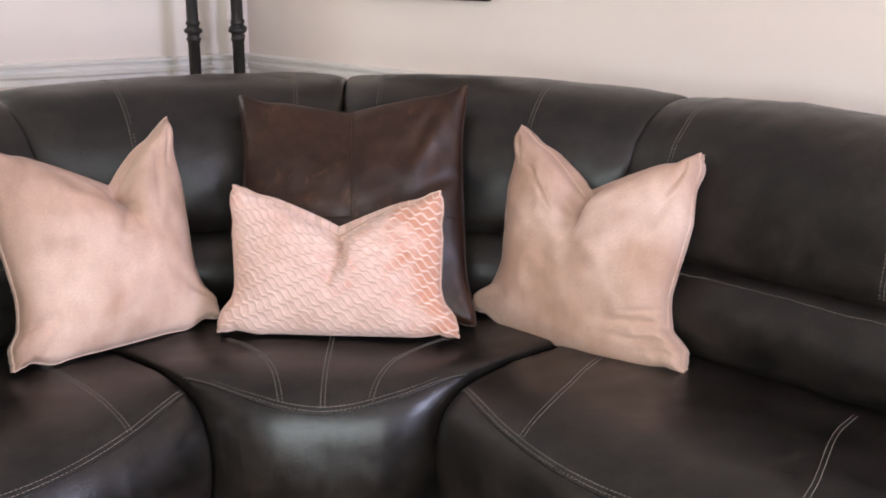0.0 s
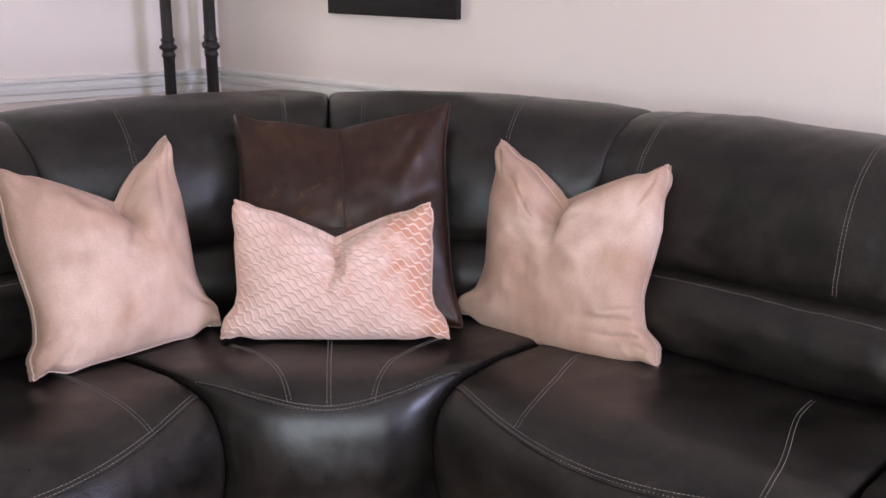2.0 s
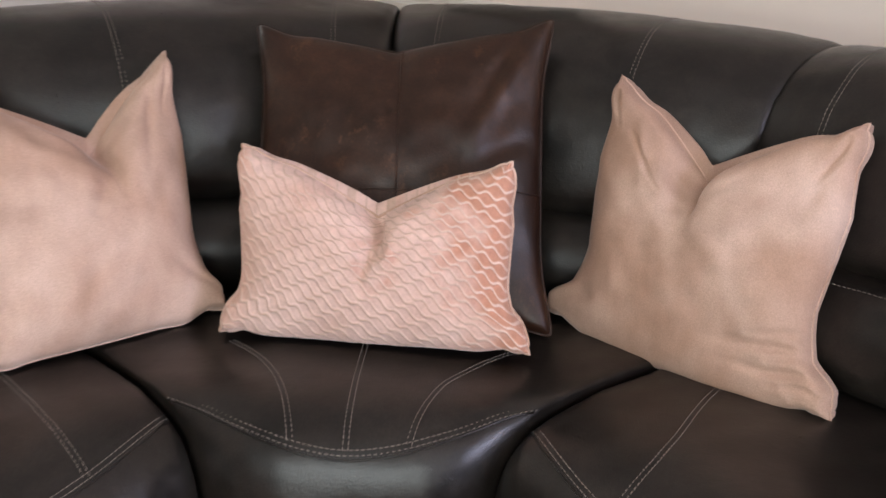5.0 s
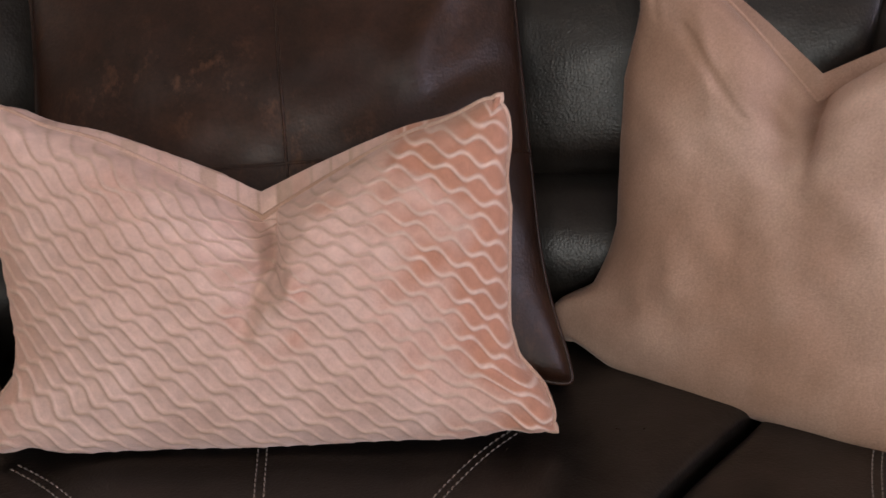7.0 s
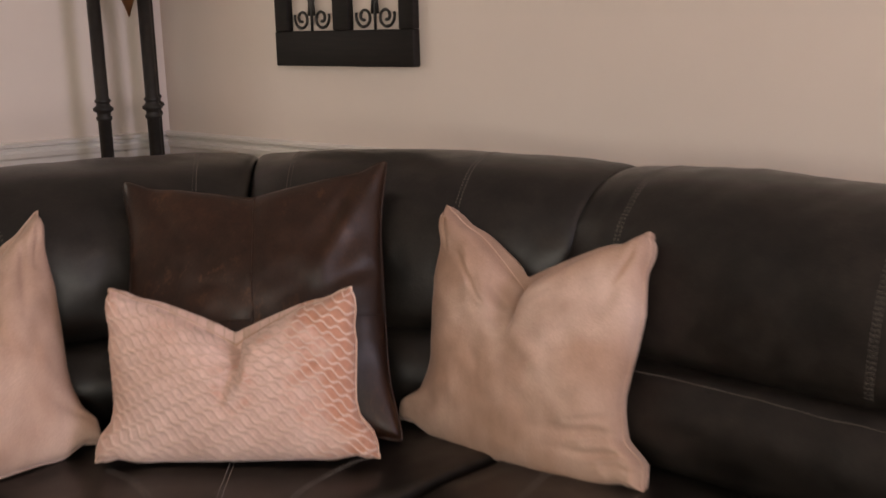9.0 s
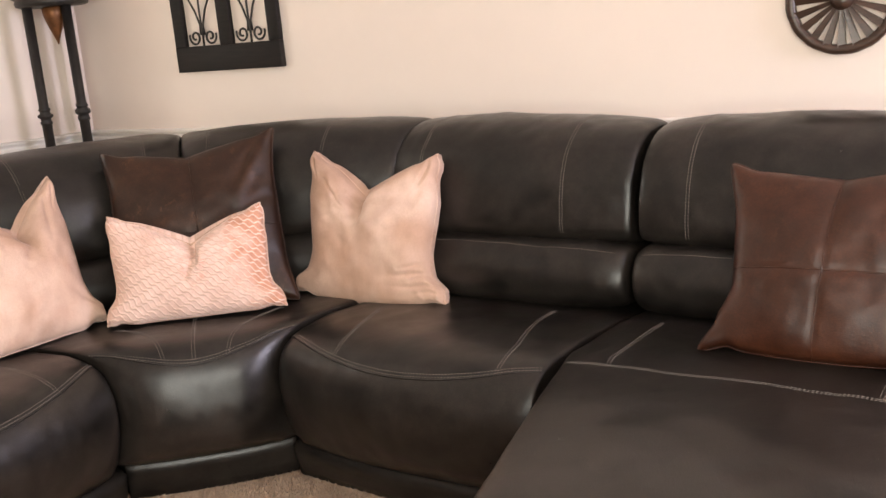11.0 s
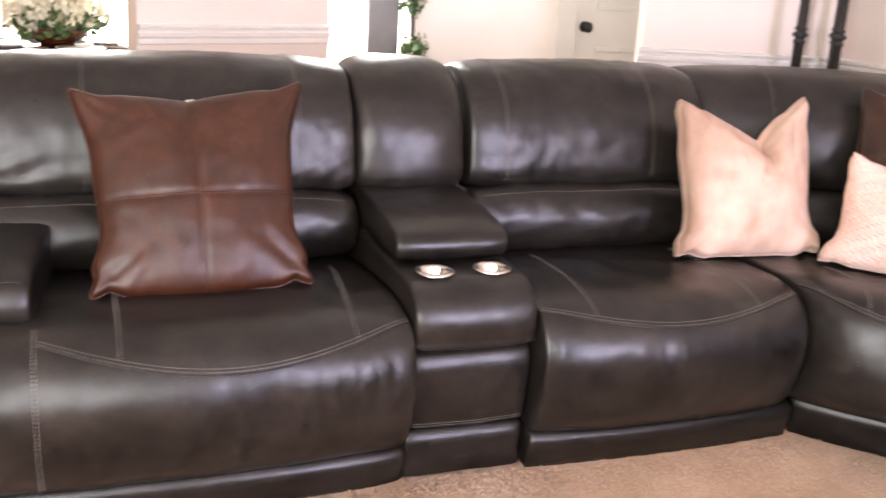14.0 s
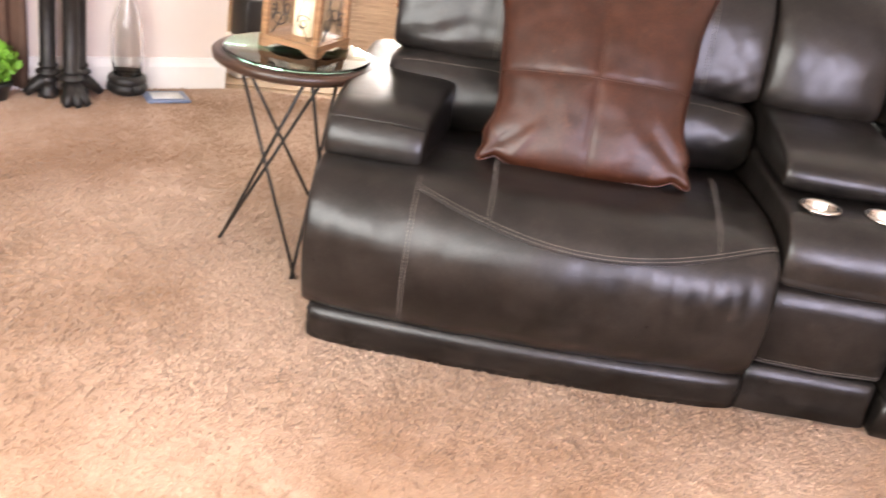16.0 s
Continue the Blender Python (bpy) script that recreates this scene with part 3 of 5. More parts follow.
def gathers(seed):
    """Small upright folds below the front seam."""
    def crease(u, d, z):
        if d < 0.08 or not 0.22 < z < 0.44:
            return 0.0
        zone = math.sin(math.pi * (z - 0.22) / 0.22) ** 2 * max(0.0, noise.noise(Vector((u * 4 + seed, 0.3, seed))) + 0.15)
        return -0.0125 * zone * abs(noise.noise(Vector((u * 26 + seed, z * 3, seed * 2.0))))
    return crease


def tugs(seed, amount=0.010):
    """Slanting folds in the soft lower part of a back cushion."""
    def crease(u, d, z):
        if d < -0.66:
            return 0.0
        low = max(0.0, 1 - abs(z - 0.68) / 0.14)
        end = abs(2 * u - 1) ** 2
        w = abs(noise.noise(Vector((u * 9 + z * 14 * (1 if u < 0.5 else -1) + seed, z * 5, seed)))) + 0.4 * abs(noise.noise(Vector((u * 22, z * 9, seed))))
        return -amount * (0.2 + 0.8 * low) * (0.35 + 0.65 * end) * w
    return crease


def arm_tugs(seed):
    """As tugs, with fanned folds where the back cushion meets the arm."""
    soft = tugs(seed, 0.007)

    def crease(u, d, z):
        if d < -0.66:
            return 0.0
        zone = max(0.0, 1 - abs(u - 0.86) / 0.16) * max(0.0, 1 - abs(z - 0.70) / 0.09)
        fan = math.sin((z - 0.64) * 105 + (u - 0.86) * 26 + 2 * noise.noise(Vector((u * 8, z * 8, seed))))
        return soft(u, d, z) - 0.0065 * zone * (0.5 + 0.5 * fan)
    return crease


def seat_module(name, label, plan, inner_plan, base_plan, seed, back_lines=(0.2, 0.8), seat_lines=(0.2, 0.8), with_smile=True, seat_profile=SEAT, smile_u=(0.0, 1.0), bends=(0.035, -0.035), low=(0.162, 0.425), base_round=(0.012, 16), back_folds=None, sink=(0.0, 0.0)):
    base = plan(0.5, 0.0)
    t = thing(name, label, "sofa", SOFA, "", (*base, 0))
    seat = Pad(plan, seat_profile, 0.034, 9, 0.004, 0.0035, 110, 90, seed, None, gathers(seed))
    ob = under(part("seat", seat.geo(), LEATHER, label="padded seat with waterfall front"), t)
    under(part("base_panel", Pad(base_plan, PLINTH, *base_round, 0, 0.001, 48, 24, seed + 1).geo(), LEATHER), t)
    lum = Pad(inner_plan, LUMBAR, 0.055, 5, 0.006, 0.006, 64, 60, seed + 2, None, tugs(seed + 5, 0.011))
    under(part("lumbar_cushion", lum.geo(), LEATHER), t)
    crown = lambda u, z: (-0.004 * (2 * u - 1) ** 4 if z > 0.9 else 0.0) - (sink[0] + sink[1] * u) * max(0.0, min(1.0, (z - 0.65) / 0.3))
    back = Pad(inner_plan, BACK, 0.050, 9, 0.010, 0.0032, 96, 100, seed + 3, crown, back_folds or tugs(seed, 0.007))
    under(part("backrest", back.geo(), LEATHER, label="puffy upper backrest cushion"), t)
    under(part("rear_shell", Pad(inner_plan, SHELL, 0.015, 10, 0, 0.001, 40, 16, seed + 4).geo(), LEATHER), t)
    paths = [straight(back, u, u, (-0.74, 0.976), (-0.445, 0.66), 30) for u in back_lines]
    paths.append([(0.03 + 0.94 * k / 40, lum.s_at(-0.41, 0.628)) for k in range(41)])
    if with_smile:
        u0, u1 = smile_u
        sm = smile(seat, u0 + 0.005, u1 - 0.005, (0.09, 0.468), low, 60, 2.0)
        paths.append(sm)
        for f, bend in zip(seat_lines, bends):
            near = min(sm, key=lambda q: abs(q[0] - (u0 + (u1 - u0) * f)))
            a = seat.s_at(-0.33, 0.455)
            paths.append([(near[0] + bend * math.cos(math.pi / 2 * k / 24) ** 2, a + (near[1] - a) * k / 24) for k in range(25)])
        welt(t, seat, [(u, s + 0.42) for u, s in sm], 0.0024)
    under(part("stitching", lum.stitches(paths.pop(len(back_lines)), rows=(0.0,)), THREAD, None, "taupe top-stitching"), t)
    seams(t, back, paths[:len(back_lines)])
    if paths[len(back_lines):]:
        seams(t, seat, paths[len(back_lines):])
    return t, seat, back


seat_b, _, _ = seat_module("recliner_seat", "armless dark brown leather recliner beside the console", left_row(0.112, 0.908, 0, 0.2), left_row(0.090, 0.898), left_row(0.035, 0.90, 0.3, 0.2), 3.0, (0.25, 0.86), (0.2, 0.82), bends=(-0.02, -0.035))
seat_d, _, _ = seat_module("recliner_seat", "armless dark brown leather recliner beside the chaise", right_row(0.112, 0.945, 0, 0.2), right_row(0.090, 0.935), right_row(0.035, 0.94, 0.3, 0.2), 11.0, (0.14, 0.75), (0.26, 0.86), bends=(-0.13, -0.11), sink=(0.0, 0.018))
A_PLAN, A_IN = left_row(1.245, 2.335, 0, 0.2), left_row(1.245, 2.25)
seat_a, pad_a, _ = seat_module("recliner_seat", "dark brown leather recliner with a padded track arm", A_PLAN, A_IN, left_row(1.235, 2.325, 0, 0.2), 23.0, (0.16, 0.72), (0.17, 0.80), True, SEAT, (0.0, 0.775), (-0.04, 0.0), (0.172, 0.405), (0.04, 7), arm_tugs(23.0))


def arm_plan(u, d):
    """The arm is a little thicker towards the backrest."""
    r = 2.095 - 0.10 * max(0.0, -d)
    p = A0 + DL * (r + (2.335 - r) * u) + NL * d
    return p.x, p.y


arm = Pad(arm_plan, [(-0.75, 0.46), (-0.75, 0.585), (-0.4, 0.592), (-0.15, 0.588), (-0.04, 0.575), (0.005, 0.550), (0.015, 0.505), (0.0, 0.465), (-0.2, 0.455)], 0.028, 7, 0.004, 0.002, 64, 24, 31.0)
arm_ob = under(part("armrest", arm.geo(), LEATHER, label="padded flat-topped arm"), seat_a)
welt(seat_a, arm, [(0.04 + 0.92 * k / 24, arm.s_at(-0.02, 0.570)) for k in range(25)], 0.003)
seams(seat_a, pad_a, [[(0.775, pad_a.s_at(0.06, 0.472) + (pad_a.s_at(0.098, 0.135) - pad_a.s_at(0.06, 0.472)) * k / 30) for k in range(31)]])

# corner wedge
corner = thing("corner_wedge", "dark brown leather corner wedge of the sectional sofa", "sofa", SOFA, "", (0, 0.2, 0))
WSEAT = [(-0.90, 0.13), (-0.90, 0.42), (-0.50, 0.45), (-0.30, 0.468), (-0.10, 0.482), (0.02, 0.486), (0.082, 0.474), (0.119, 0.447), (0.140, 0.40), (0.152, 0.34), (0.159, 0.28), (0.151, 0.205), (0.102, 0.153), (0.045, 0.139), (-0.3, 0.136)]
wseat = Pad(wedge_plan(0, 1), WSEAT, 0.03, 9, 0.004, 0.003, 110, 80, 41.0, None, gathers(4.4))
under(part("seat", wseat.geo(), LEATHER, label="curved corner seat with waterfall front"), corner)
under(part("base_panel", Pad(wedge_base_plan, [(d - 0.02, z * 1.16) for d, z in PLINTH], 0.014, 14, 0, 0.001, 48, 30, 42.0).geo(), LEATHER), corner)
for u0, u1, sd, lines in ((0.0, 0.5, 43.0, (0.30, 0.84)), (0.5, 1.0, 47.0, (0.13, 0.66))):
    wp = wedge_plan(u0, u1, 0.004)
    wl = Pad(wp, LUMBAR, 0.05, 5, 0.004, 0.005, 56, 34, sd)
    under(part("lumbar_cushion", wl.geo(), LEATHER), corner)
    wb = Pad(wp, BACK, 0.050, 8, 0.010, 0.003, 84, 44, sd + 1, lambda u, z: (0.006 * (1 - (2 * u - 1) ** 2) if z > 0.9 else 0.0), tugs(sd, 0.008))
    under(part("backrest", wb.geo(), LEATHER, label="puffy corner backrest cushion"), corner)
    under(part("rear_shell", Pad(wp, SHELL, 0.015, 10, 0, 0.001, 40, 16, sd + 2).geo(), LEATHER), corner)
    seams(corner, wb, [straight(wb, u, u, (-0.74, 0.976), (-0.445, 0.66), 30) for u in lines])
wsm = smile(wseat, 0.01, 0.99, (0.055, 0.484), (0.128, 0.458), 60, 1.8)
wpaths = [wsm]
for f, bend in ((0.335, -0.095), (0.5, 0.0), (0.685, 0.11)):
    near = min(wsm, key=lambda q: abs(q[0] - f))
    a = wseat.s_at(-0.16, 0.478)
    wpaths.append([(f + bend * (1 - k / 24) ** 2, a + (near[1] - a) * k / 24) for k in range(25)])
seams(corner, wseat, wpaths)
welt(corner, wseat, [(u, s + 0.42) for u, s in wsm], 0.0024)

# console with cup holders
console = thing("sofa_console", "dark leather sofa console with two steel cup holders", "console", SOFA, "", (*left_row(0.92, 1.24)(0.5, 0), 0))
C_PLAN = left_row(0.918, 1.238)
under(part("base_panel", Pad(C_PLAN, [(-0.7, 0), (-0.7, 0.145), (-0.2, 0.147), (0.06, 0.147), (0.088, 0.14), (0.082, 0.07), (0.055, 0.0), (-0.3, 0)], 0.02, 8, 0, 0.002, 48, 24, 51.0).geo(), LEATHER), console)
low = Pad(C_PLAN, [(-0.7, 0.15), (-0.7, 0.37), (-0.2, 0.372), (0.07, 0.370), (0.105, 0.352), (0.108, 0.28), (0.092, 0.16), (0.06, 0.15), (-0.3, 0.15)], 0.022, 8, 0.003, 0.002, 56, 24, 52.0)
under(part("front_panel", low.geo(), LEATHER), console)
deck = Pad(C_PLAN, [(-0.7, 0.378), (-0.7, 0.53), (-0.3, 0.535), (0.0, 0.536), (0.06, 0.528), (0.11, 0.50), (0.132, 0.45), (0.125, 0.395), (0.09, 0.378), (-0.3, 0.376)], 0.03, 7, 0.004, 0.002, 170, 60, 53.0)
CUPS = [C_PLAN(u, 0.010) for u in (0.27, 0.75)]
dv, df = deck.geo()
df = [f for f in df if not (len(f) == 4 and sum(dv[i][2] for i in f) / 4 > 0.5 and any(math.hypot(sum(dv[i][0] for i in f) / 4 - x, sum(dv[i][1] for i in f) / 4 - y) < 0.039 for x, y in CUPS))]
under(part("cup_deck", (dv, df), LEATHER, label="rolled leather front with cup holders"), console)
lid = Pad(left_row(0.925, 1.232), [(-0.68, 0.545), (-0.68, 0.64), (-0.4, 0.646), (-0.18, 0.632), (-0.095, 0.612), (-0.07, 0.585), (-0.078, 0.553), (-0.11, 0.543), (-0.3, 0.541)], 0.024, 8, 0.003, 0.002, 64, 26, 54.0)
under(part("lid", lid.geo(), LEATHER, label="padded storage lid"), console)
cback = Pad(left_row(0.915, 1.24), BACK, 0.050, 5, 0.016, 0.003, 84, 34, 55.0)
under(part("backrest", cback.geo(), LEATHER, label="narrow padded console back"), console)
under(part("rear_shell", Pad(left_row(0.92, 1.235), SHELL, 0.012, 10, 0, 0.001, 40, 12, 56.0).geo(), LEATHER), console)
seams(console, deck, [[(0.03 + 0.94 * k / 30, deck.s_at(0.095, 0.381)) for k in range(31)]])
seams(console, low, [[(0.03 + 0.94 * k / 30, low.s_at(0.093, 0.165)) for k in range(31)]])
for cx, cy in CUPS:
    cup = [(0.002, -0.058), (0.030, -0.058), (0.033, -0.054), (0.0355, 0.0), (0.039, 0.0045), (0.045, 0.0055), (0.049, 0.003), (0.050, -0.001), (0.046, -0.004), (0.039, -0.006), (0.036, -0.062), (0.002, -0.064)]
    under(part("cup_holder", moved(lathe(cup, 40), Matrix.Translation((cx, cy, 0.543))), STEEL, label="brushed steel cup holder"), console)

# chaise
CHAISE = [(-0.80, 0.13), (-0.80, 0.42), (-0.50, 0.445), (-0.30, 0.462), (-0.10, 0.472), (0.04, 0.474), (0.30, 0.478), (0.60, 0.476), (0.82, 0.462), (0.90, 0.42), (0.925, 0.35), (0.91, 0.24), (0.88, 0.14), (0.84, 0.118), (0.3, 0.118), (-0.3, 0.12)]
E_PLAN = right_row(0.955, 1.84, 0.26)
chaise, cpad, _ = seat_module("chaise_lounge", "dark brown leather chaise lounge with a long padded seat", E_PLAN, right_row(0.955, 1.84), right_row(0.965, 1.83, 0.26), 61.0, (0.17, 0.80), (), False, CHAISE, sink=(0.018, 0.0))
row = cpad.s_at(0.06, 0.474)
seams(chaise, cpad, [[(0.01 + 0.98 * k / 60, row) for k in range(61)]] + [[(f, cpad.s_at(-0.30, 0.462) + (row - cpad.s_at(-0.30, 0.462)) * k / 20) for k in range(21)] for f in (0.14, 0.84)])
under(part("long_base", Pad(right_row(0.97, 1.825, 0.26), [(0.0, 0.0), (0.0, 0.116), (0.4, 0.118), (0.80, 0.116), (0.85, 0.09), (0.83, 0.0), (0.4, 0.0)], 0.012, 12, 0, 0.001, 40, 16, 66.0).geo(), LEATHER), chaise)
carm = Pad(right_row(1.85, 2.08), [(-0.78, 0.02), (-0.78, 0.60), (-0.4, 0.612), (-0.15, 0.612), (-0.03, 0.602), (0.012, 0.57), (0.018, 0.40), (0.0, 0.02)], 0.028, 7, 0.004, 0.002, 64, 20, 67.0)
under(part("armrest", carm.geo(), LEATHER, label="padded flat-topped arm"), chaise)

# ---- cushions ----


def cushion_geo(bl, br, tl, tr, thick, na, nb, chop=0.0, chop_at=0.0, chop_w=1.0, fold=0.0, pinch=0.05, sag=0.0, ear=0.5, seed=0.0, relief=None, crumple=0.004, waisted=0.040, under_belly=0.012, dent=None, slit=0.0, ears=0.012, knob=0.020, side=0.014, rear=0.86, nick=0.0, quilt=0.0, plump=0.017, tip=0.036, ease=0.045, tucks=()):
    """A stuffed cover between four corner tips, its top struck with the edge of the palm. Front face first, then the back."""
    bl, br, tl, tr = (Vector(v) for v in (bl, br, tl, tr))
    n = ((br - bl).cross(tl - bl) + (br - bl).cross(tr - br)).normalized()
    right, up = ((br + tr) - (bl + tl)).normalized(), ((tl + tr) - (bl + br)).normalized()
    W, H = ((br - bl).length + (tr - tl).length) / 2, ((tl - bl).length + (tr - br).length) / 2
    sheets, marks = [], []
    for face in (1, -1):
        pts = []
        for j in range(nb + 1):
            b = -math.cos(math.pi * j / nb) if relief is None else 2 * j / nb - 1
            b = 0.45 * b + 0.55 * (2 * j / nb - 1)
            for i in range(na + 1):
                a = -math.cos(math.pi * i / na) if relief is None else 2 * i / na - 1
                a = 0.45 * a + 0.55 * (2 * i / na - 1)
                s, t = (a + 1) / 2, (b + 1) / 2
                p = bl * (1 - s) * (1 - t) + br * s * (1 - t) + tl * (1 - s) * t + tr * s * t
                wa, wb = max(0.0, 1 - a * a), max(0.0, 1 - b * b)
                # the corner tips stick out a little and end round
                ex, ey = (1 - abs(a)) * W / 2, (1 - abs(b)) * H / 2
                out = ears * math.exp(-((ex + ey) / 0.065) ** 2)
                cx, cy = max(0.0, knob - ex), max(0.0, knob - ey)
                shrunk = max(cx, cy) / max(1e-6, math.hypot(cx, cy))
                shift_x, shift_y = out - cx * (1 - shrunk), out - cy * (1 - shrunk)
                nick_a = math.exp(-((abs(a) - 0.80) / 0.13) ** 2)
                rise = max(0.0, min(1.0, (ey - tip) / ease))
                waist = (side + waisted * max(0.0, min(1.0, (0.35 - b) / 0.7))) * rise * rise * (3 - 2 * rise)
                p = p - right * (a * abs(a) * waist * W) - up * (b * abs(b) * (pinch * 0.22 * nick_a - (under_belly * wa if b < 0 else 0.0)) * H)
                if b < 0:
                    shift_x -= nick * math.exp(-(((ey - 0.065) / 0.035) ** 2)) * abs(a) ** 3
                    shift_y -= nick * math.exp(-(((ex - 0.065) / 0.035) ** 2)) * abs(b) ** 3
                p = p + right * math.copysign(shift_x, a) + up * math.copysign(shift_y, b)
                if b < 0:
                    p = p - up * (abs(b) ** 3 * wa * sag)
                da = (a - chop_at) / (1 - chop_at if a > chop_at else 1 + chop_at)
                top = max(0.0, (b + 0.35) / 1.35)
                tent = max(0.0, 1 - abs(da) / chop_w)
                p = p - up * (chop * (1.0 if face > 0 else rear) * tent**1.25 * top**1.6)
                h = thick * (max(0.0, wa) ** 0.38) * (max(0.0, wb) ** 0.38) + plump * math.exp(-((ex + ey) / 0.075) ** 2) * min(1.0, (min(ex, ey) + 0.003) / 0.014) ** 0.5
                valley = math.exp(-((a - chop_at) / 0.13) ** 2) * max(0.0, (b + 0.1) / 1.1) ** 1.5
                h *= 1 - fold * valley
                q = Vector((a * 2.2 + seed, b * 2.2, face * 3.0))
                near = wa**0.3 * wb**0.3
                h += crumple * near * (noise.noise(q) * 2.0 + noise.noise(q * 2.7) * 0.8)
                tug = math.sin((a + 1) * 9 + 4 * b + seed) * math.exp(-((1 - abs(a)) / 0.25) ** 2 - ((1 - abs(b)) / 0.3) ** 2)
                h += crumple * 0.7 * tug * near
                for a0, b0, a1, b1, wide, deep in tucks:
                    if face > 0:
                        la, lb = a1 - a0, b1 - b0
                        k = max(0.0, min(1.0, ((a - a0) * la + (b - b0) * lb) / (la * la + lb * lb)))
                        off = math.hypot(a - a0 - la * k, b - b0 - lb * k)
                        h += deep * math.exp(-((off / wide) ** 2)) * near * (0.35 + 0.65 * math.sin(math.pi * min(1.0, 0.15 + k)))
                if face > 0:
                    h -= quilt * near * max(math.exp(-((a / 0.035) ** 2)), math.exp(-(((b + 0.157) / 0.035) ** 2)))
                if dent and face > 0:
                    h -= dent[2] * math.exp(-((a - dent[0]) / 0.24) ** 2) * (math.exp(-((b - dent[1] - 0.05 * a) / 0.035) ** 2) + 0.7 * math.exp(-((b - dent[1] + 0.11) / 0.03) ** 2))
                if face > 0:
                    h -= slit * math.exp(-((a - chop_at - 0.03 - 0.05 * (1 - b)) / 0.035) ** 2) * max(0.0, min(1.0, (b - 0.05) / 0.5)) * near
                g = relief(a * W / 2, b * H / 2) if relief else 0.0
                marks.append(g)
                pts.append(p + n * face * (max(h, 0.0015) + 0.0022 * g * (near > 0.12)))
        sheets.append(pts)
    vs = [tuple(v) for v in sheets[0] + sheets[1]]
    row, size, fs = na + 1, (na + 1) * (nb + 1), []
    for j in range(nb):
        for i in range(na):
            a = j * row + i
            fs.append((a, a + 1, a + row + 1, a + row))
            fs.append((size + a, size + a + row, size + a + row + 1, size + a + 1))
    rim = [i for i in range(na + 1)] + [j * row + na for j in range(1, nb + 1)] + [nb * row + i for i in range(na - 1, -1, -1)] + [j * row for j in range(nb - 1, 0, -1)]
    for x, y in zip(rim, rim[1:] + rim[:1]):
        fs.append((x, size + x, size + y, y))
    edge = [Vector(vs[x]) for x in rim]
    return (vs, fs), marks, edge, (sheets[0], row)


def piping(edge, r):
    pts = edge + edge[:1]
    return tube(pts, r, 6)


def painted_shade_map(na, nb, seed, dip):
    """Weights of the shade painted in: along one side, beside the dent and at the tips, plus drifting patches."""
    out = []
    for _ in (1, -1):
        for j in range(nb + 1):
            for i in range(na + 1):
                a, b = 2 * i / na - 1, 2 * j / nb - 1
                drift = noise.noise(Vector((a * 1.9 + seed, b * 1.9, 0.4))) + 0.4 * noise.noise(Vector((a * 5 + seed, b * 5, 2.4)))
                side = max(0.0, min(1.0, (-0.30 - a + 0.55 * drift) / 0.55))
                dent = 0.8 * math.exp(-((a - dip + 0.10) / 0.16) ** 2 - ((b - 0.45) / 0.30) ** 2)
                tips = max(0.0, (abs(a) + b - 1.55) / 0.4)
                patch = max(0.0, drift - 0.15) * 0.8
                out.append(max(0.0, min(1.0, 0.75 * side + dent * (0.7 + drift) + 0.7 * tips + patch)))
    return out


def velvet_cushion(label, bl, br, tl, tr, **kw):
    base = (Vector(bl) + Vector(br)) / 2
    t = thing("throw_pillow", label, "pillow", "throw pillows on the sofa", "", tuple(base))
    geo, _, edge, _ = cushion_geo(bl, br, tl, tr, na=128, nb=128, **kw)
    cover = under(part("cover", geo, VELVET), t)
    painted_shade = cover.data.attributes.new("painted_shade", "FLOAT", "POINT")
    painted_shade.data.foreach_set("value", painted_shade_map(128, 128, kw["seed"], kw["chop_at"]))
    under(part("piping", piping(edge, 0.0022), VELVET, label="narrow blush velvet piping"), t)
    return t


velvet_cushion("blush pink velvet square pillow with chopped top, leaning", (-0.632, -0.110, 0.487), (-0.276, 0.195, 0.487), (-0.712, 0.035, 0.918), (-0.402, 0.345, 0.928),
               thick=0.098, chop=0.160, chop_at=0.22, fold=0.8, pinch=0.10, seed=1.0, slit=0.030, nick=0.010, ears=0.006, knob=0.032, plump=0.024, rear=0.80, waisted=0.050, crumple=0.005,
               tucks=((0.93, 0.97, 0.80, 0.62, 0.030, -0.010), (0.80, 0.97, 0.72, 0.70, 0.030, 0.006), (-0.98, -0.72, -0.70, -0.62, 0.035, -0.010), (-0.80, -0.98, -0.62, -0.72, 0.035, -0.010), (-0.97, 0.9, -0.80, 0.55, 0.04, -0.007), (0.95, -0.85, 0.70, -0.55, 0.05, -0.009), (0.75, 0.95, 0.55, 0.25, 0.05, -0.010), (0.22, 0.35, 0.05, -0.05, 0.06, -0.008), (-0.95, -0.9, -0.6, -0.55, 0.07, -0.010)))
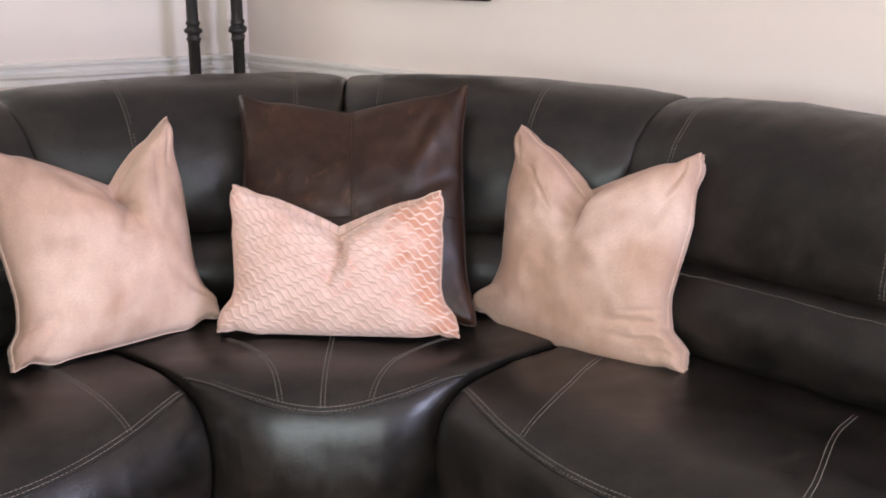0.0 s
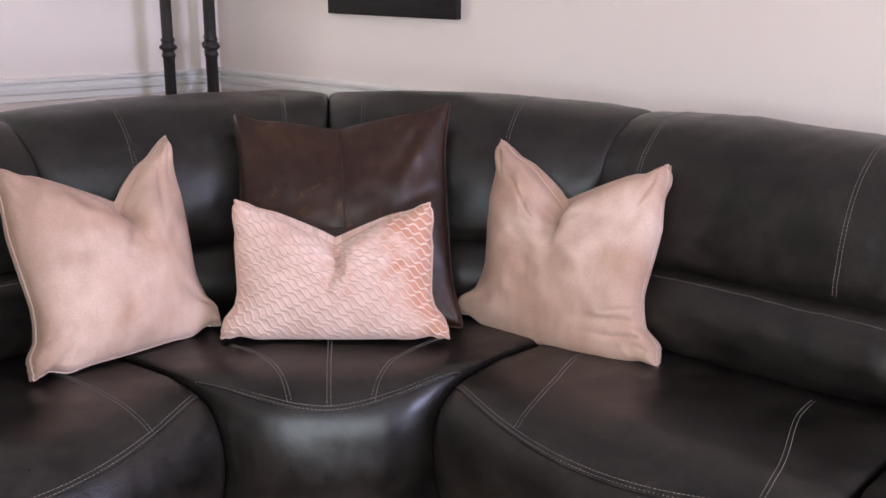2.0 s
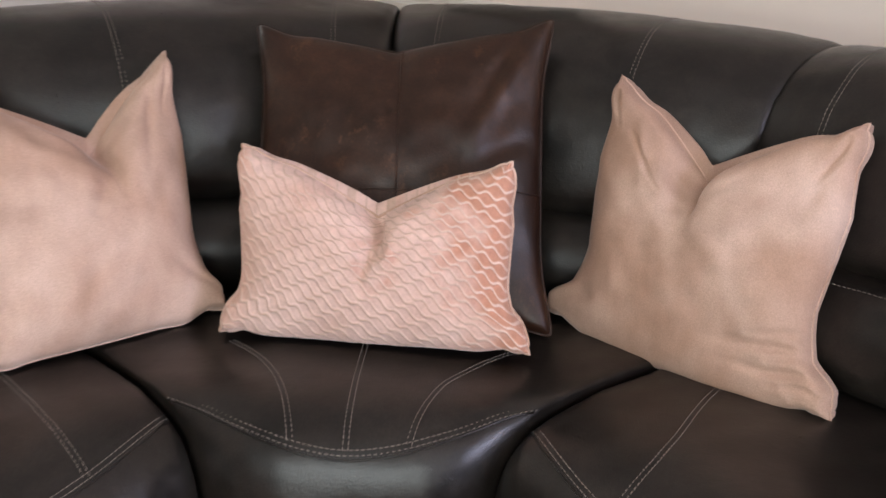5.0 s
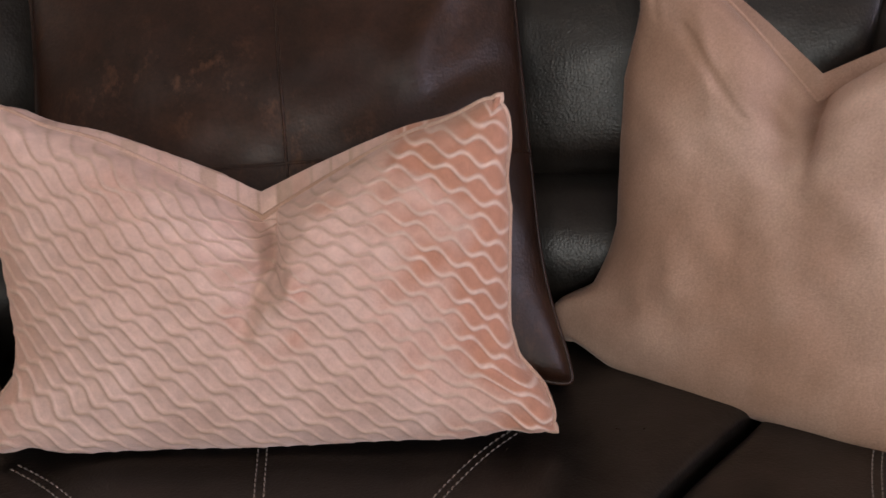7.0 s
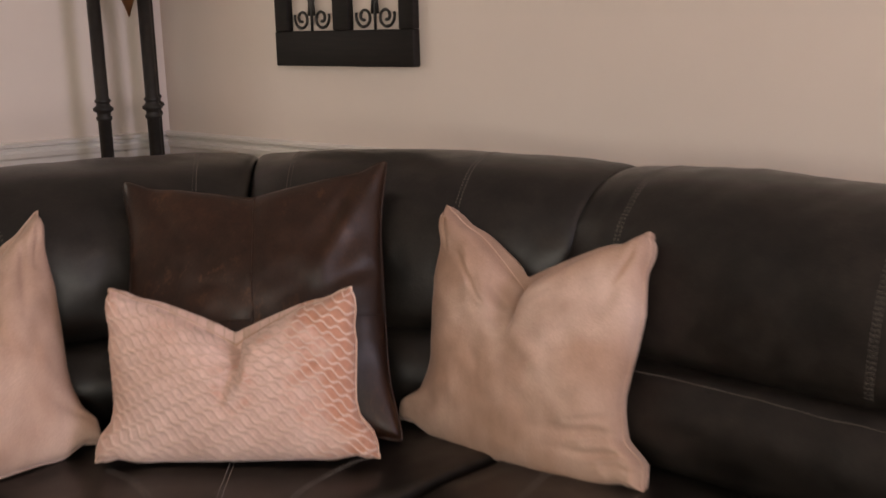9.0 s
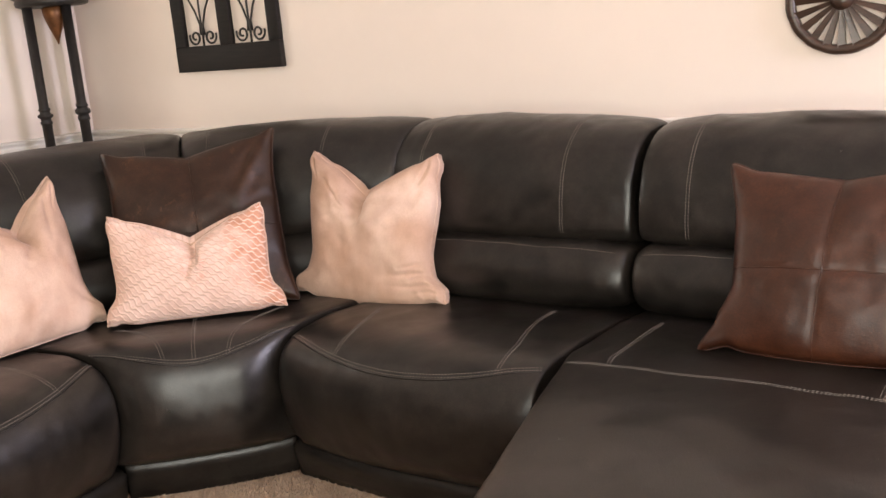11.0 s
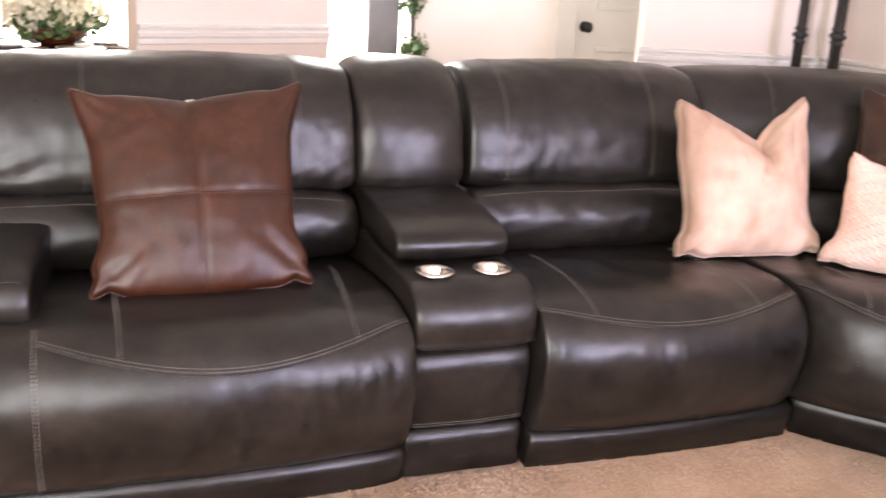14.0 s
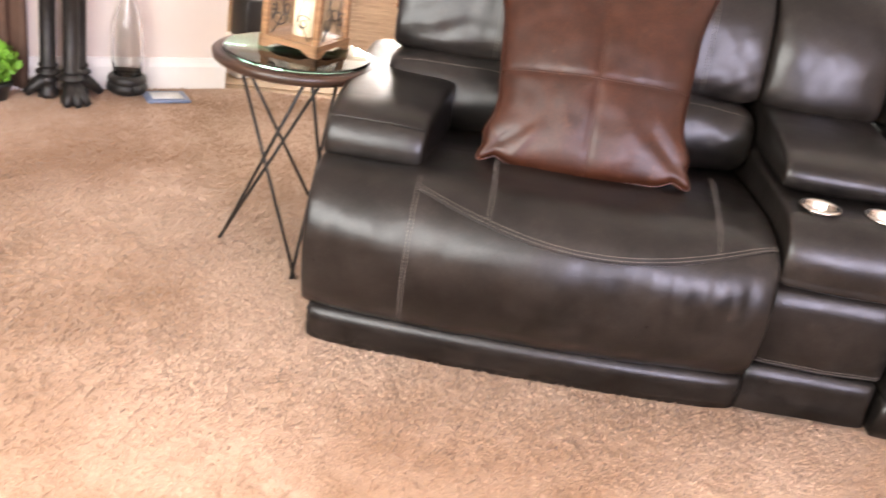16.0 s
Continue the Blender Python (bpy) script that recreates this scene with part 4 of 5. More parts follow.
velvet_cushion("blush pink velvet square pillow with creased lower corner", (0.335, 0.262, 0.480), (0.748, -0.100, 0.464), (0.447, 0.295, 0.918), (0.802, 0.078, 0.893),
               thick=0.098, chop=0.145, chop_at=-0.10, fold=0.85, pinch=0.10, seed=5.0, dent=(0.74, -0.66, 0.016), slit=0.030, nick=0.010, under_belly=0.06, ears=0.006, knob=0.032, plump=0.024, rear=0.80, side=0.022, waisted=0.075, crumple=0.005,
               tucks=((0.97, -0.50, 0.58, -0.56, 0.022, -0.012), (0.97, -0.58, 0.62, -0.64, 0.022, 0.008), (0.97, -0.66, 0.60, -0.72, 0.022, -0.010), (0.95, -0.86, 0.66, -0.84, 0.026, -0.012), (0.80, -0.98, 0.70, -0.78, 0.026, 0.007), (0.93, 0.90, 0.80, 0.62, 0.028, -0.010), (0.98, 0.74, 0.80, 0.55, 0.028, 0.006), (-0.93, 0.95, -0.86, 0.70, 0.028, -0.012), (-0.70, 0.72, -0.30, 0.42, 0.030, -0.007), (-0.60, 0.80, -0.45, 0.35, 0.05, 0.005), (-0.15, 0.5, -0.35, 0.75, 0.05, -0.012), (0.9, 0.8, 0.75, 0.3, 0.06, -0.008), (-0.95, -0.9, -0.6, -0.6, 0.07, -0.010)))


def ogee(x, y):
    """1 on the raised wavy lines that slant across the cover, 0 between them; neighbours swing apart and together."""
    lam, pitch, amp = 0.0300, 0.0182, 0.0042
    best = 9.0
    for k, sgn in ((0, 1), (1, -1)):
        v = (y + 0.74 * x - k * pitch - sgn * amp * math.sin(2 * math.pi * x / lam)) / (2 * pitch)
        best = min(best, abs(v - round(v)) * 2 * pitch)
    return max(0.0, min(1.0, 1.5 - best * 0.8 / 0.0017))


lumbar = thing("lumbar_pillow", "pink cut-velvet lumbar pillow with wavy lattice pattern", "pillow", "throw pillows on the sofa", "", (0.01, 0.02, 0.487))
geo, marks, edge, _ = cushion_geo((-0.252, 0.098, 0.493), (0.278, 0.032, 0.500), (-0.208, 0.140, 0.814), (0.238, 0.102, 0.808), 0.085, 320, 200,
                                  chop=0.106, chop_at=0.02, fold=0.85, pinch=0.09, seed=9.0, relief=ogee, slit=0.046, rear=0.78, nick=0.006, ears=0.005, waisted=0.04, knob=0.026, plump=0.020,
                                  tucks=((0.06, 0.30, -0.04, -0.25, 0.045, -0.016), (0.16, 0.25, 0.12, -0.15, 0.045, 0.008), (0.62, 0.92, 0.78, 0.45, 0.05, -0.010), (0.97, -0.2, 0.72, -0.6, 0.05, -0.010)))
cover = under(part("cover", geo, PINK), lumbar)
att = cover.data.attributes.new("relief", "FLOAT", "POINT")
att.data.foreach_set("value", marks)
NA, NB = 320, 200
shade_values = []
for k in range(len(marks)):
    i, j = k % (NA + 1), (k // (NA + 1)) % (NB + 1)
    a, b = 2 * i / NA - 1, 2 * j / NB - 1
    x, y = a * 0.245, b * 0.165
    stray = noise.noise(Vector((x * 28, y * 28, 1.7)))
    # shade painted on the right, around the fold and at the left edge, with stray patches
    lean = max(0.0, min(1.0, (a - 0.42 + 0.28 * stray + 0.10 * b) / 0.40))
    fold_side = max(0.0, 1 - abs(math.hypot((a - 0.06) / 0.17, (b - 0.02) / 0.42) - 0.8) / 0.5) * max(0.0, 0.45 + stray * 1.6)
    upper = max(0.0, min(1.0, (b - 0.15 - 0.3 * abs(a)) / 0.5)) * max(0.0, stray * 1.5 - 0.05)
    shade_values.append(min(1.0, lean + 0.55 * fold_side + 0.35 * upper + 0.5 * max(0.0, -0.8 - a) / 0.2))
att = cover.data.attributes.new("painted_shade", "FLOAT", "POINT")
att.data.foreach_set("value", shade_values)
under(part("piping", piping(edge, 0.003), VELVET, label="narrow pink piping"), lumbar)


def leather_cushion(label, hide, bl, br, tl, tr, glint=False, **kw):
    base = (Vector(bl) + Vector(br)) / 2
    t = thing("leather_pillow", label, "pillow", "throw pillows on the sofa", "", tuple(base))
    geo, _, edge, (front, row) = cushion_geo(bl, br, tl, tr, na=64, nb=64, tip=0.0, ease=0.17, **kw)
    under(part("cover", geo, hide), t)
    mid = [front[j * row + 32] for j in range(65)]
    cross = [front[28 * row + i] for i in range(65)]
    under(part("seam", tube(mid, 0.0019, 6), hide), t)
    under(part("seam", tube(cross, 0.0019, 6), hide), t)
    under(part("edge_seam", piping(edge, 0.0025), hide), t)
    if glint:
        tab = [front[64 * row + i] + Vector((0, 0, 0.002)) for i in (31, 32, 33)]
        under(part("zip_pull", tube(tab, 0.005, 8), STEEL, label="small bright zip pull"), t)
    return t


leather_cushion("distressed brown leather square pillow behind the lumbar pillow", UMBER, (-0.225, 0.155, 0.487), (0.312, 0.150, 0.490), (-0.222, 0.425, 0.962), (0.305, 0.405, 0.988),
                thick=0.080, chop=0.048, chop_at=-0.05, fold=0.25, pinch=0.07, seed=15.0, quilt=0.002, crumple=0.005, ears=0.014, knob=0.007, side=0.012, waisted=0.0,
                tucks=((0.97, 0.95, 0.35, -0.05, 0.09, 0.014), (0.80, 0.95, 0.50, 0.35, 0.05, -0.010), (-0.85, 0.95, -0.55, 0.45, 0.05, -0.008), (-0.6, 0.98, -0.45, 0.6, 0.04, 0.006), (0.9, 0.2, 0.45, 0.0, 0.05, -0.008)))


def lw(r, d, z):
    p = A0 + DL * r + NL * d
    return (p.x, p.y, z)


def rw(r, d, z):
    p = B0 + DR * r + NR * d
    return (p.x, p.y, z)


leather_cushion("distressed cognac leather square pillow with cross seams", COGNAC, lw(1.960, -0.115, 0.487), lw(1.450, -0.130, 0.490), lw(1.990, -0.40, 0.916), lw(1.430, -0.42, 0.936),
                glint=True, thick=0.082, waisted=0.01, chop=0.034, chop_at=-0.02, fold=0.3, pinch=0.09, seed=21.0, quilt=0.006, under_belly=0.035, nick=0.014, crumple=0.004, ears=0.014, knob=0.010, side=0.042,
                tucks=((0.95, 0.95, 0.6, 0.6, 0.05, -0.010), (-0.95, 0.95, -0.6, 0.65, 0.05, -0.010), (0.95, -0.95, 0.6, -0.6, 0.05, -0.012), (0.95, -0.75, 0.65, -0.45, 0.035, 0.006), (-0.95, -0.95, -0.6, -0.65, 0.05, -0.012), (-0.7, -0.95, -0.5, -0.65, 0.035, 0.006)))
leather_cushion("dark cognac leather square pillow on the chaise", COGNAC, rw(1.27, -0.13, 0.487), rw(1.77, -0.13, 0.487), rw(1.29, -0.33, 0.875), rw(1.80, -0.35, 0.89),
                thick=0.080, chop=0.03, chop_at=0.0, fold=0.2, pinch=0.08, seed=27.0, quilt=0.005, under_belly=0.03, nick=0.008, crumple=0.004, ears=0.020, knob=0.010, side=0.035)

# ---- wall decoration ----


def wall_at(x, out=0.0):
    """A point of the art wall's face."""
    return Vector((x - out * S, 1.59 - x - out * S, 0))


def art_matrix(x, z, out=0.0):
    o = wall_at(x, out)
    return Matrix(((S, 0, -S, o.x), (-S, 0, -S, o.y), (0, 1, 0, z), (0, 0, 0, 1)))  # local x along the wall, y up, z into the room


art = thing("wall_art_panel", "black wood framed wall panel with iron scrollwork", "wall art", "", "", (*wall_at(0.228)[:2], 1.17))
M = art_matrix(0.236, 1.17, 0.0)
WID, TALL = 0.585, 0.86


def on_art(geo, name, mat, label=""):
    return under(part(name, moved(geo, M), mat, None, label), art)


on_art(box(-WID / 2, 0, 0.002, WID / 2, 0.105, 0.030, 0.004), "bottom_rail", BLACK_WOOD)
on_art(box(-WID / 2, TALL - 0.10, 0.002, WID / 2, TALL, 0.030, 0.004), "top_rail", BLACK_WOOD)
on_art(box(-WID / 2, 0.105, 0.002, -WID / 2 + 0.058, TALL - 0.10, 0.028, 0.004), "stile", BLACK_WOOD)
on_art(box(WID / 2 - 0.058, 0.105, 0.002, WID / 2, TALL - 0.10, 0.028, 0.004), "stile", BLACK_WOOD)
on_art(box(-0.033, 0.105, 0.002, 0.033, TALL - 0.10, 0.028, 0.004), "centre_stile", BLACK_WOOD)


def spiral(cx, cy, r, start, turns, sgn, z=0.016, n=26):
    return [(cx + r * (1 - 0.75 * k / n) * math.cos(start + sgn * turns * 2 * math.pi * k / n), cy + r * (1 - 0.75 * k / n) * math.sin(start + sgn * turns * 2 * math.pi * k / n), z) for k in range(n + 1)]


for cx in (-0.134, 0.134):
    iron = []
    for flip in (0, 1):
        def fl(p):
            return [(x, (TALL - y) if flip else y, z) for x, y, z in p]
        iron.append(tube(fl([(cx, 0.105, 0.016), (cx, 0.17, 0.016), (cx - 0.004, 0.24, 0.016), (cx, 0.43, 0.016)]), 0.0048, 6))
        for sg in (-1, 1):
            iron.append(tube(fl(spiral(cx + sg * 0.044, 0.142, 0.034, math.pi / 2 - sg * 1.2, 1.35, -sg)), 0.0046, 6))
            iron.append(tube(fl([(cx + sg * 0.012, 0.150, 0.016), (cx + sg * 0.008, 0.19, 0.016), (cx + sg * 0.030, 0.25, 0.016), (cx + sg * 0.066, 0.31, 0.016), (cx + sg * 0.085, 0.36, 0.016), (cx + sg * 0.07, 0.40, 0.016), (cx + sg * 0.03, 0.42, 0.016)]), 0.0046, 6))
    on_art(join(iron), "scrollwork", IRON, "black wrought iron scrolls")
    leaf = [lathe([(0.003, -0.035), (0.018, -0.02), (0.022, 0.0), (0.016, 0.02), (0.003, 0.035)], 10, (cx + dx, 0.40 + dy, 0.016)) for dx, dy in ((-0.05, 0), (0, 0.03), (0.05, 0))]
    on_art(join(leaf), "medallion", BRONZE, "bronze toned leaf medallion")

wheel = thing("wall_medallion", "round dark carved wood wall medallion with radiating slats", "wall art", "", "", (*wall_at(1.93)[:2], 1.255))
MW = art_matrix(1.93, 1.262, 0.0)
R = 0.158
ring = [(R - 0.030, 0.004), (R - 0.028, 0.022), (R - 0.012, 0.026), (R - 0.002, 0.020), (R, 0.004), (R - 0.015, 0.002)]
ringgeo = ([], [])
for k in range(48):
    a = 2 * math.pi * k / 48
    sc = 1.0 + 0.010 * abs(math.sin(a * 8))
    ringgeo[0].extend((r * sc * math.cos(a), r * sc * math.sin(a), z) for r, z in ring)
for k in range(48):
    for i in range(6):
        j, kk = (i + 1) % 6, (k + 1) % 48
        ringgeo[1].append((k * 6 + i, k * 6 + j, kk * 6 + j, kk * 6 + i))
under(part("rim", moved(ringgeo, MW), DARK_WOOD), wheel)
under(part("hub", moved(lathe([(0.0, 0.0), (0.032, 0.002), (0.032, 0.022), (0.018, 0.034), (0.0, 0.036)], 20), MW), DARK_WOOD), wheel)
blade = ([(0.02, -0.004, 0.006), (0.02, 0.004, 0.006), (R - 0.02, 0.0115, 0.006), (R - 0.02, -0.0115, 0.006), (0.02, -0.004, 0.02), (0.02, 0.004, 0.016), (R - 0.02, 0.0115, 0.016), (R - 0.02, -0.0115, 0.024)],
         [(0, 1, 2, 3), (4, 7, 6, 5), (0, 4, 5, 1), (1, 5, 6, 2), (2, 6, 7, 3), (3, 7, 4, 0)])
for k in range(20):
    under(part("slat", moved(blade, MW @ Matrix.Rotation(2 * math.pi * k / 20, 4, "Z")), DARK_WOOD, smooth=False), wheel)

# ---- tall stands with turned iron legs ----


def leg_profile(h, r):
    ring_at = (0.10, 0.52, 1.036, 1.46)
    pr = [(r * 1.35, 0.0), (r * 1.35, 0.02), (r, 0.04)]
    for z in ring_at:
        if z < h - 0.05:
            pr += [(r, z - 0.040), (r * 1.22, z - 0.034), (r * 1.22, z - 0.026), (r * 1.02, z - 0.022), (r * 1.05, z - 0.012), (r * 1.55, z - 0.004), (r * 1.55, z + 0.004), (r * 1.05, z + 0.012), (r * 1.02, z + 0.020), (r * 1.22, z + 0.024), (r * 1.22, z + 0.030), (r * 0.98, z + 0.036)]
    return pr + [(r, h)]


def tall_stand(label, feet, top_z, r, drop=True, claw=False):
    c = sum((Vector((*f, 0)) for f in feet), Vector()) / len(feet)
    t = thing("plant_stand", label, "stand", "", "", tuple(c))
    for f in feet:
        lg = under(part("leg", moved(lathe(leg_profile(top_z, r), 18), Matrix.Translation((*f, 0))), IRON), t)
        if claw:
            out = (Vector((*f, 0)) - c).normalized()
            toes = []
            for k in (-1, 0, 1):
                d = Matrix.Rotation(k * 0.5, 3, "Z") @ out
                o = Vector((*f, 0))
                toes.append(tube([o + Vector((0, 0, 0.07)), o + d * 0.03 + Vector((0, 0, 0.06)), o + d * 0.06 + Vector((0, 0, 0.038)), o + d * 0.085 + Vector((0, 0, 0.014))], 0.032, 10, 0.014))
            under(part("claw_foot", toes, IRON, label="cast claw foot"), lg)
    plate = lathe([(0.135, 0), (0.150, 0.006), (0.155, 0.022), (0.148, 0.03), (0.165, 0.04), (0.17, 0.055), (0.10, 0.06)], 32, (c.x, c.y, top_z - 0.004))
    under(part("top_plate", plate, IRON), t)
    if drop:
        spear = lathe([(0.002, -0.155), (0.010, -0.13), (0.030, -0.08), (0.046, -0.03), (0.048, 0.0), (0.03, 0.012)], 16, (c.x, c.y, top_z - 0.01))
        under(part("drop_finial", spear, BRONZE, label="bronze leaf-shaped drop finial"), t)
    return t


tall_stand("tall black iron stand with ringed legs behind the sofa", [(-0.587, 1.727), (-0.433, 1.761), (-0.450, 1.885)], 1.50, 0.0215)
tall_stand("tall black iron stand with claw feet by the side wall", [(-3.84, -1.60), (-3.82, -1.49), (-3.74, -1.55)], 1.50, 0.030, True, True)

# ---- side table with lantern ----
TX, TY, TZ = -2.310, -1.492, 0.60
table = thing("side_table", "round dark side table with crossed iron rod legs", "table", "", "", (TX, TY, 0))
under(part("tabletop", lathe([(0.20, -0.030), (0.214, -0.028), (0.224, -0.020), (0.226, -0.006), (0.220, 0.0), (0.205, 0.001)], 56, (TX, TY, TZ - 0.006)), DARK_WOOD, None, "dark round wooden top"), table)
under(part("glass_top", lathe([(0.19, 0.0), (0.1985, 0.001), (0.200, 0.004), (0.1985, 0.007), (0.19, 0.008)], 56, (TX, TY, TZ - 0.0045)), GREEN_GLASS, None, "green-edged round glass inset"), table)
for fa in (219, 339, 99):
    foot = Vector((TX + 0.188 * math.cos(radians(fa)), TY + 0.188 * math.sin(radians(fa)), 0.004))
    for da in (-63, 63):
        a = radians(fa + 180 + da)
        top = Vector((TX + 0.165 * math.cos(a), TY + 0.165 * math.sin(a), TZ - 0.034))
        off = Vector((0.006 * math.cos(radians(fa + 90)), 0.006 * math.sin(radians(fa + 90)), 0)) * (1 if da > 0 else -1)
        under(part("leg", tube([foot + off, (foot + top) / 2 + off * 0.5, top], 0.0048, 8), IRON), table)

LX, LY, LZ = -2.335, -1.455, TZ + 0.0045
lantern = thing("lantern", "weathered oak lantern with glass panes and wire scrolls", "lantern", "", "", (LX, LY, LZ))
LM = Matrix.Translation((LX, LY, LZ)) @ Matrix.Rotation(radians(27), 4, "Z")
h, wd = 0.30, 0.078


def lamp_part(name, geo, mat, label=""):
    return under(part(name, moved(geo, LM), mat, None, label), lantern)


base_pts = [(-wd - 0.012, 0), (-wd + 0.01, 0), (-0.035, 0.016), (0.035, 0.016), (wd - 0.01, 0), (wd + 0.012, 0), (wd + 0.012, 0.032), (-wd - 0.012, 0.032)]
for k in range(4):
    vs = [(x, -wd - 0.012 + o, z) for o in (0, 0.012) for x, z in base_pts]
    fs = [tuple(range(8)), tuple(range(8, 16))[::-1]] + [(i, (i + 1) % 8, 8 + (i + 1) % 8, 8 + i) for i in range(8)]
    lamp_part("skirt", moved((vs, fs), Matrix.Rotation(k * math.pi / 2, 4, "Z")), OAK).data.shade_flat()
lamp_part("floor_board", box(-wd, -wd, 0.024, wd, wd, 0.034, 0.002), OAK)
for sx in (-1, 1):
    for sy in (-1, 1):
        lamp_part("post", box(sx * wd - 0.009, sy * wd - 0.009, 0.032, sx * wd + 0.009, sy * wd + 0.009, h, 0.002), OAK)
for k in range(4):
    rot = Matrix.Rotation(k * math.pi / 2, 4, "Z")
    pane = lamp_part("pane", moved(box(-wd + 0.009, -wd - 0.001, 0.034, wd - 0.009, -wd + 0.001, h), rot), GLASS)
    pane.data.shade_flat()
    pane.visible_shadow = False
    wires = []
    for sg in (-1, 1):
        wires.append(tube([(sg * 0.055, -wd - 0.006, 0.04), (sg * 0.02, -wd - 0.006, 0.10), (sg * 0.045, -wd - 0.006, 0.17), (sg * 0.015, -wd - 0.006, 0.24), (sg * 0.03, -wd - 0.006, h)], 0.0018, 6))
        wires.append(tube([(x, -wd - 0.006, z) for x, z, _ in spiral(sg * 0.036, 0.085, 0.022, 0.5, 1.3, sg)], 0.0018, 6))
    lamp_part("wire_scroll", moved(join(wires), rot), IRON)
lamp_part("roof", lathe([(0.125, h), (0.128, h + 0.012), (0.09, h + 0.04), (0.05, h + 0.075), (0.03, h + 0.085)], 4), OAK).data.shade_flat()
lamp_part("candle", lathe([(0.034, 0.035), (0.034, 0.13), (0.028, 0.132), (0.004, 0.128)], 24), plain("ivory_wax", (0.75, 0.62, 0.42), 0.5))
lamp_part("ring_handle", tube([(0.028 * math.cos(a), 0, h + 0.105 + 0.028 * math.sin(a)) for a in np.linspace(0, 2 * math.pi, 20)], 0.003, 6), IRON)

# ---- along the side wall ----
book = thing("tablet_book", "flat blue-grey book lying on the carpet", "book", "", "", (-3.70, -1.18, 0))
BM = Matrix.Translation((-3.70, -1.18, 0.003)) @ Matrix.Rotation(radians(78), 4, "Z")
under(part("cover", moved(box(-0.085, -0.062, 0, 0.085, 0.062, 0.014, 0.003), BM), BLUE_COVER), book)
under(part("front_plate", moved(box(-0.06, -0.042, 0.014, 0.06, 0.042, 0.0155), BM), PAPER, label="pale front cover plate"), book)

vase = thing("glass_vase", "tall clear glass floor vase on a dark coil base", "vase", "", "", (-3.80, -1.30, 0))
under(part("base_coil", [tube([(-3.80 + 0.055 * math.cos(a + k), -1.30 + 0.055 * math.sin(a + k), 0.035 + 0.03 * k) for a in np.linspace(0, 2 * math.pi, 18)], 0.026 - 0.004 * k, 8) for k in range(2)], IRON), vase)
under(part("bottle", lathe([(0.045, 0.05), (0.055, 0.06), (0.062, 0.16), (0.055, 0.30), (0.028, 0.38), (0.022, 0.46), (0.030, 0.48), (0.026, 0.478), (0.018, 0.46), (0.024, 0.38), (0.05, 0.30), (0.057, 0.16), (0.05, 0.065)], 28, (-3.80, -1.30, 0)), GLASS), vase)
vase_drape = thing("drape", "dark brown curtain panel hanging by the side wall", "curtain", "", "", (-3.92, -1.72, 0))
dv, df = [], []
for j in range(13):
    for i in range(41):
        t = i / 40
        fold = 0.028 * math.sin(t * 34) * (0.7 + 0.3 * math.cos(j))
        dv.append((-3.915 + 0.02 * math.cos(t * 5) + fold, -2.02 + 0.36 * t, 0.02 + 2.2 * j / 12))
for j in range(12):
    for i in range(40):
        a = j * 41 + i
        df.append((a, a + 1, a + 42, a + 41))
drape_ob = under(part("cloth", (dv, df), CURTAIN), vase_drape)
sol = drape_ob.modifiers.new("thickness", "SOLIDIFY")
sol.thickness = 0.006

black_box = thing("speaker_box", "small black box on a shelf beyond the wall end", "speaker", "", "", (-3.98, -0.62, 0))
under(part("cabinet", box(-4.06, -0.70, 0.16, -3.92, -0.60, 0.34, 0.008), PLASTIC), black_box)
under(part("shelf", box(-4.10, -0.74, 0.0, -3.90, -0.56, 0.158, 0.004), WHITE_PAINT, None, "white painted low box"), black_box)


def leaf_cluster(center, radius, count, size, seed, squash=0.8):
    rnd = random.Random(seed)
    vs, fs = [], []
    for _ in range(count):
        d = Vector((rnd.gauss(0, 1), rnd.gauss(0, 1), rnd.gauss(0, 1))).normalized() * radius * rnd.uniform(0.35, 1.0)
        p = Vector(center) + Vector((d.x, d.y, d.z * squash))
        q = Euler((rnd.uniform(0, 6.3), rnd.uniform(0, 6.3), rnd.uniform(0, 6.3))).to_matrix()
        s = size * rnd.uniform(0.6, 1.2)
        n = len(vs)
        for x, y, z in ((-0.5, 0, 0), (-0.15, 0.28, 0.05), (0.5, 0, -0.08), (-0.15, -0.28, 0.05)):
            vs.append(tuple(p + q @ Vector((x, y, z)) * s))
        fs += [(n, n + 2, n + 1), (n, n + 3, n + 2)]
    return vs, fs


bush = thing("potted_plant", "small lime green artificial plant in a dark pot", "plant", "", "", (-3.90, -1.80, 0))
under(part("pot", lathe([(0.05, 0), (0.07, 0.06), (0.075, 0.07), (0.06, 0.07)], 20, (-3.86, -1.80, 0)), PLASTIC), bush)
under(part("foliage", leaf_cluster((-3.86, -1.80, 0.14), 0.10, 420, 0.04, 4), LIME_LEAF, None, "lime green leaves", False), bush)

# ivy at the entry
ivy = thing("entry_plant", "leafy green plant with ivory blossoms at the entry window", "plant", "", "", (*on_door_wall(-2.47, 0.10), 0))
ix, iy = on_door_wall(-2.46, 0.09)
under(part("stem", tube([(ix, iy, 0.0), (ix + 0.02, iy, 0.5), (ix - 0.01, iy + 0.01, 1.1), (ix, iy, 1.9)], 0.016, 8, 0.008), DARK_WOOD), ivy)
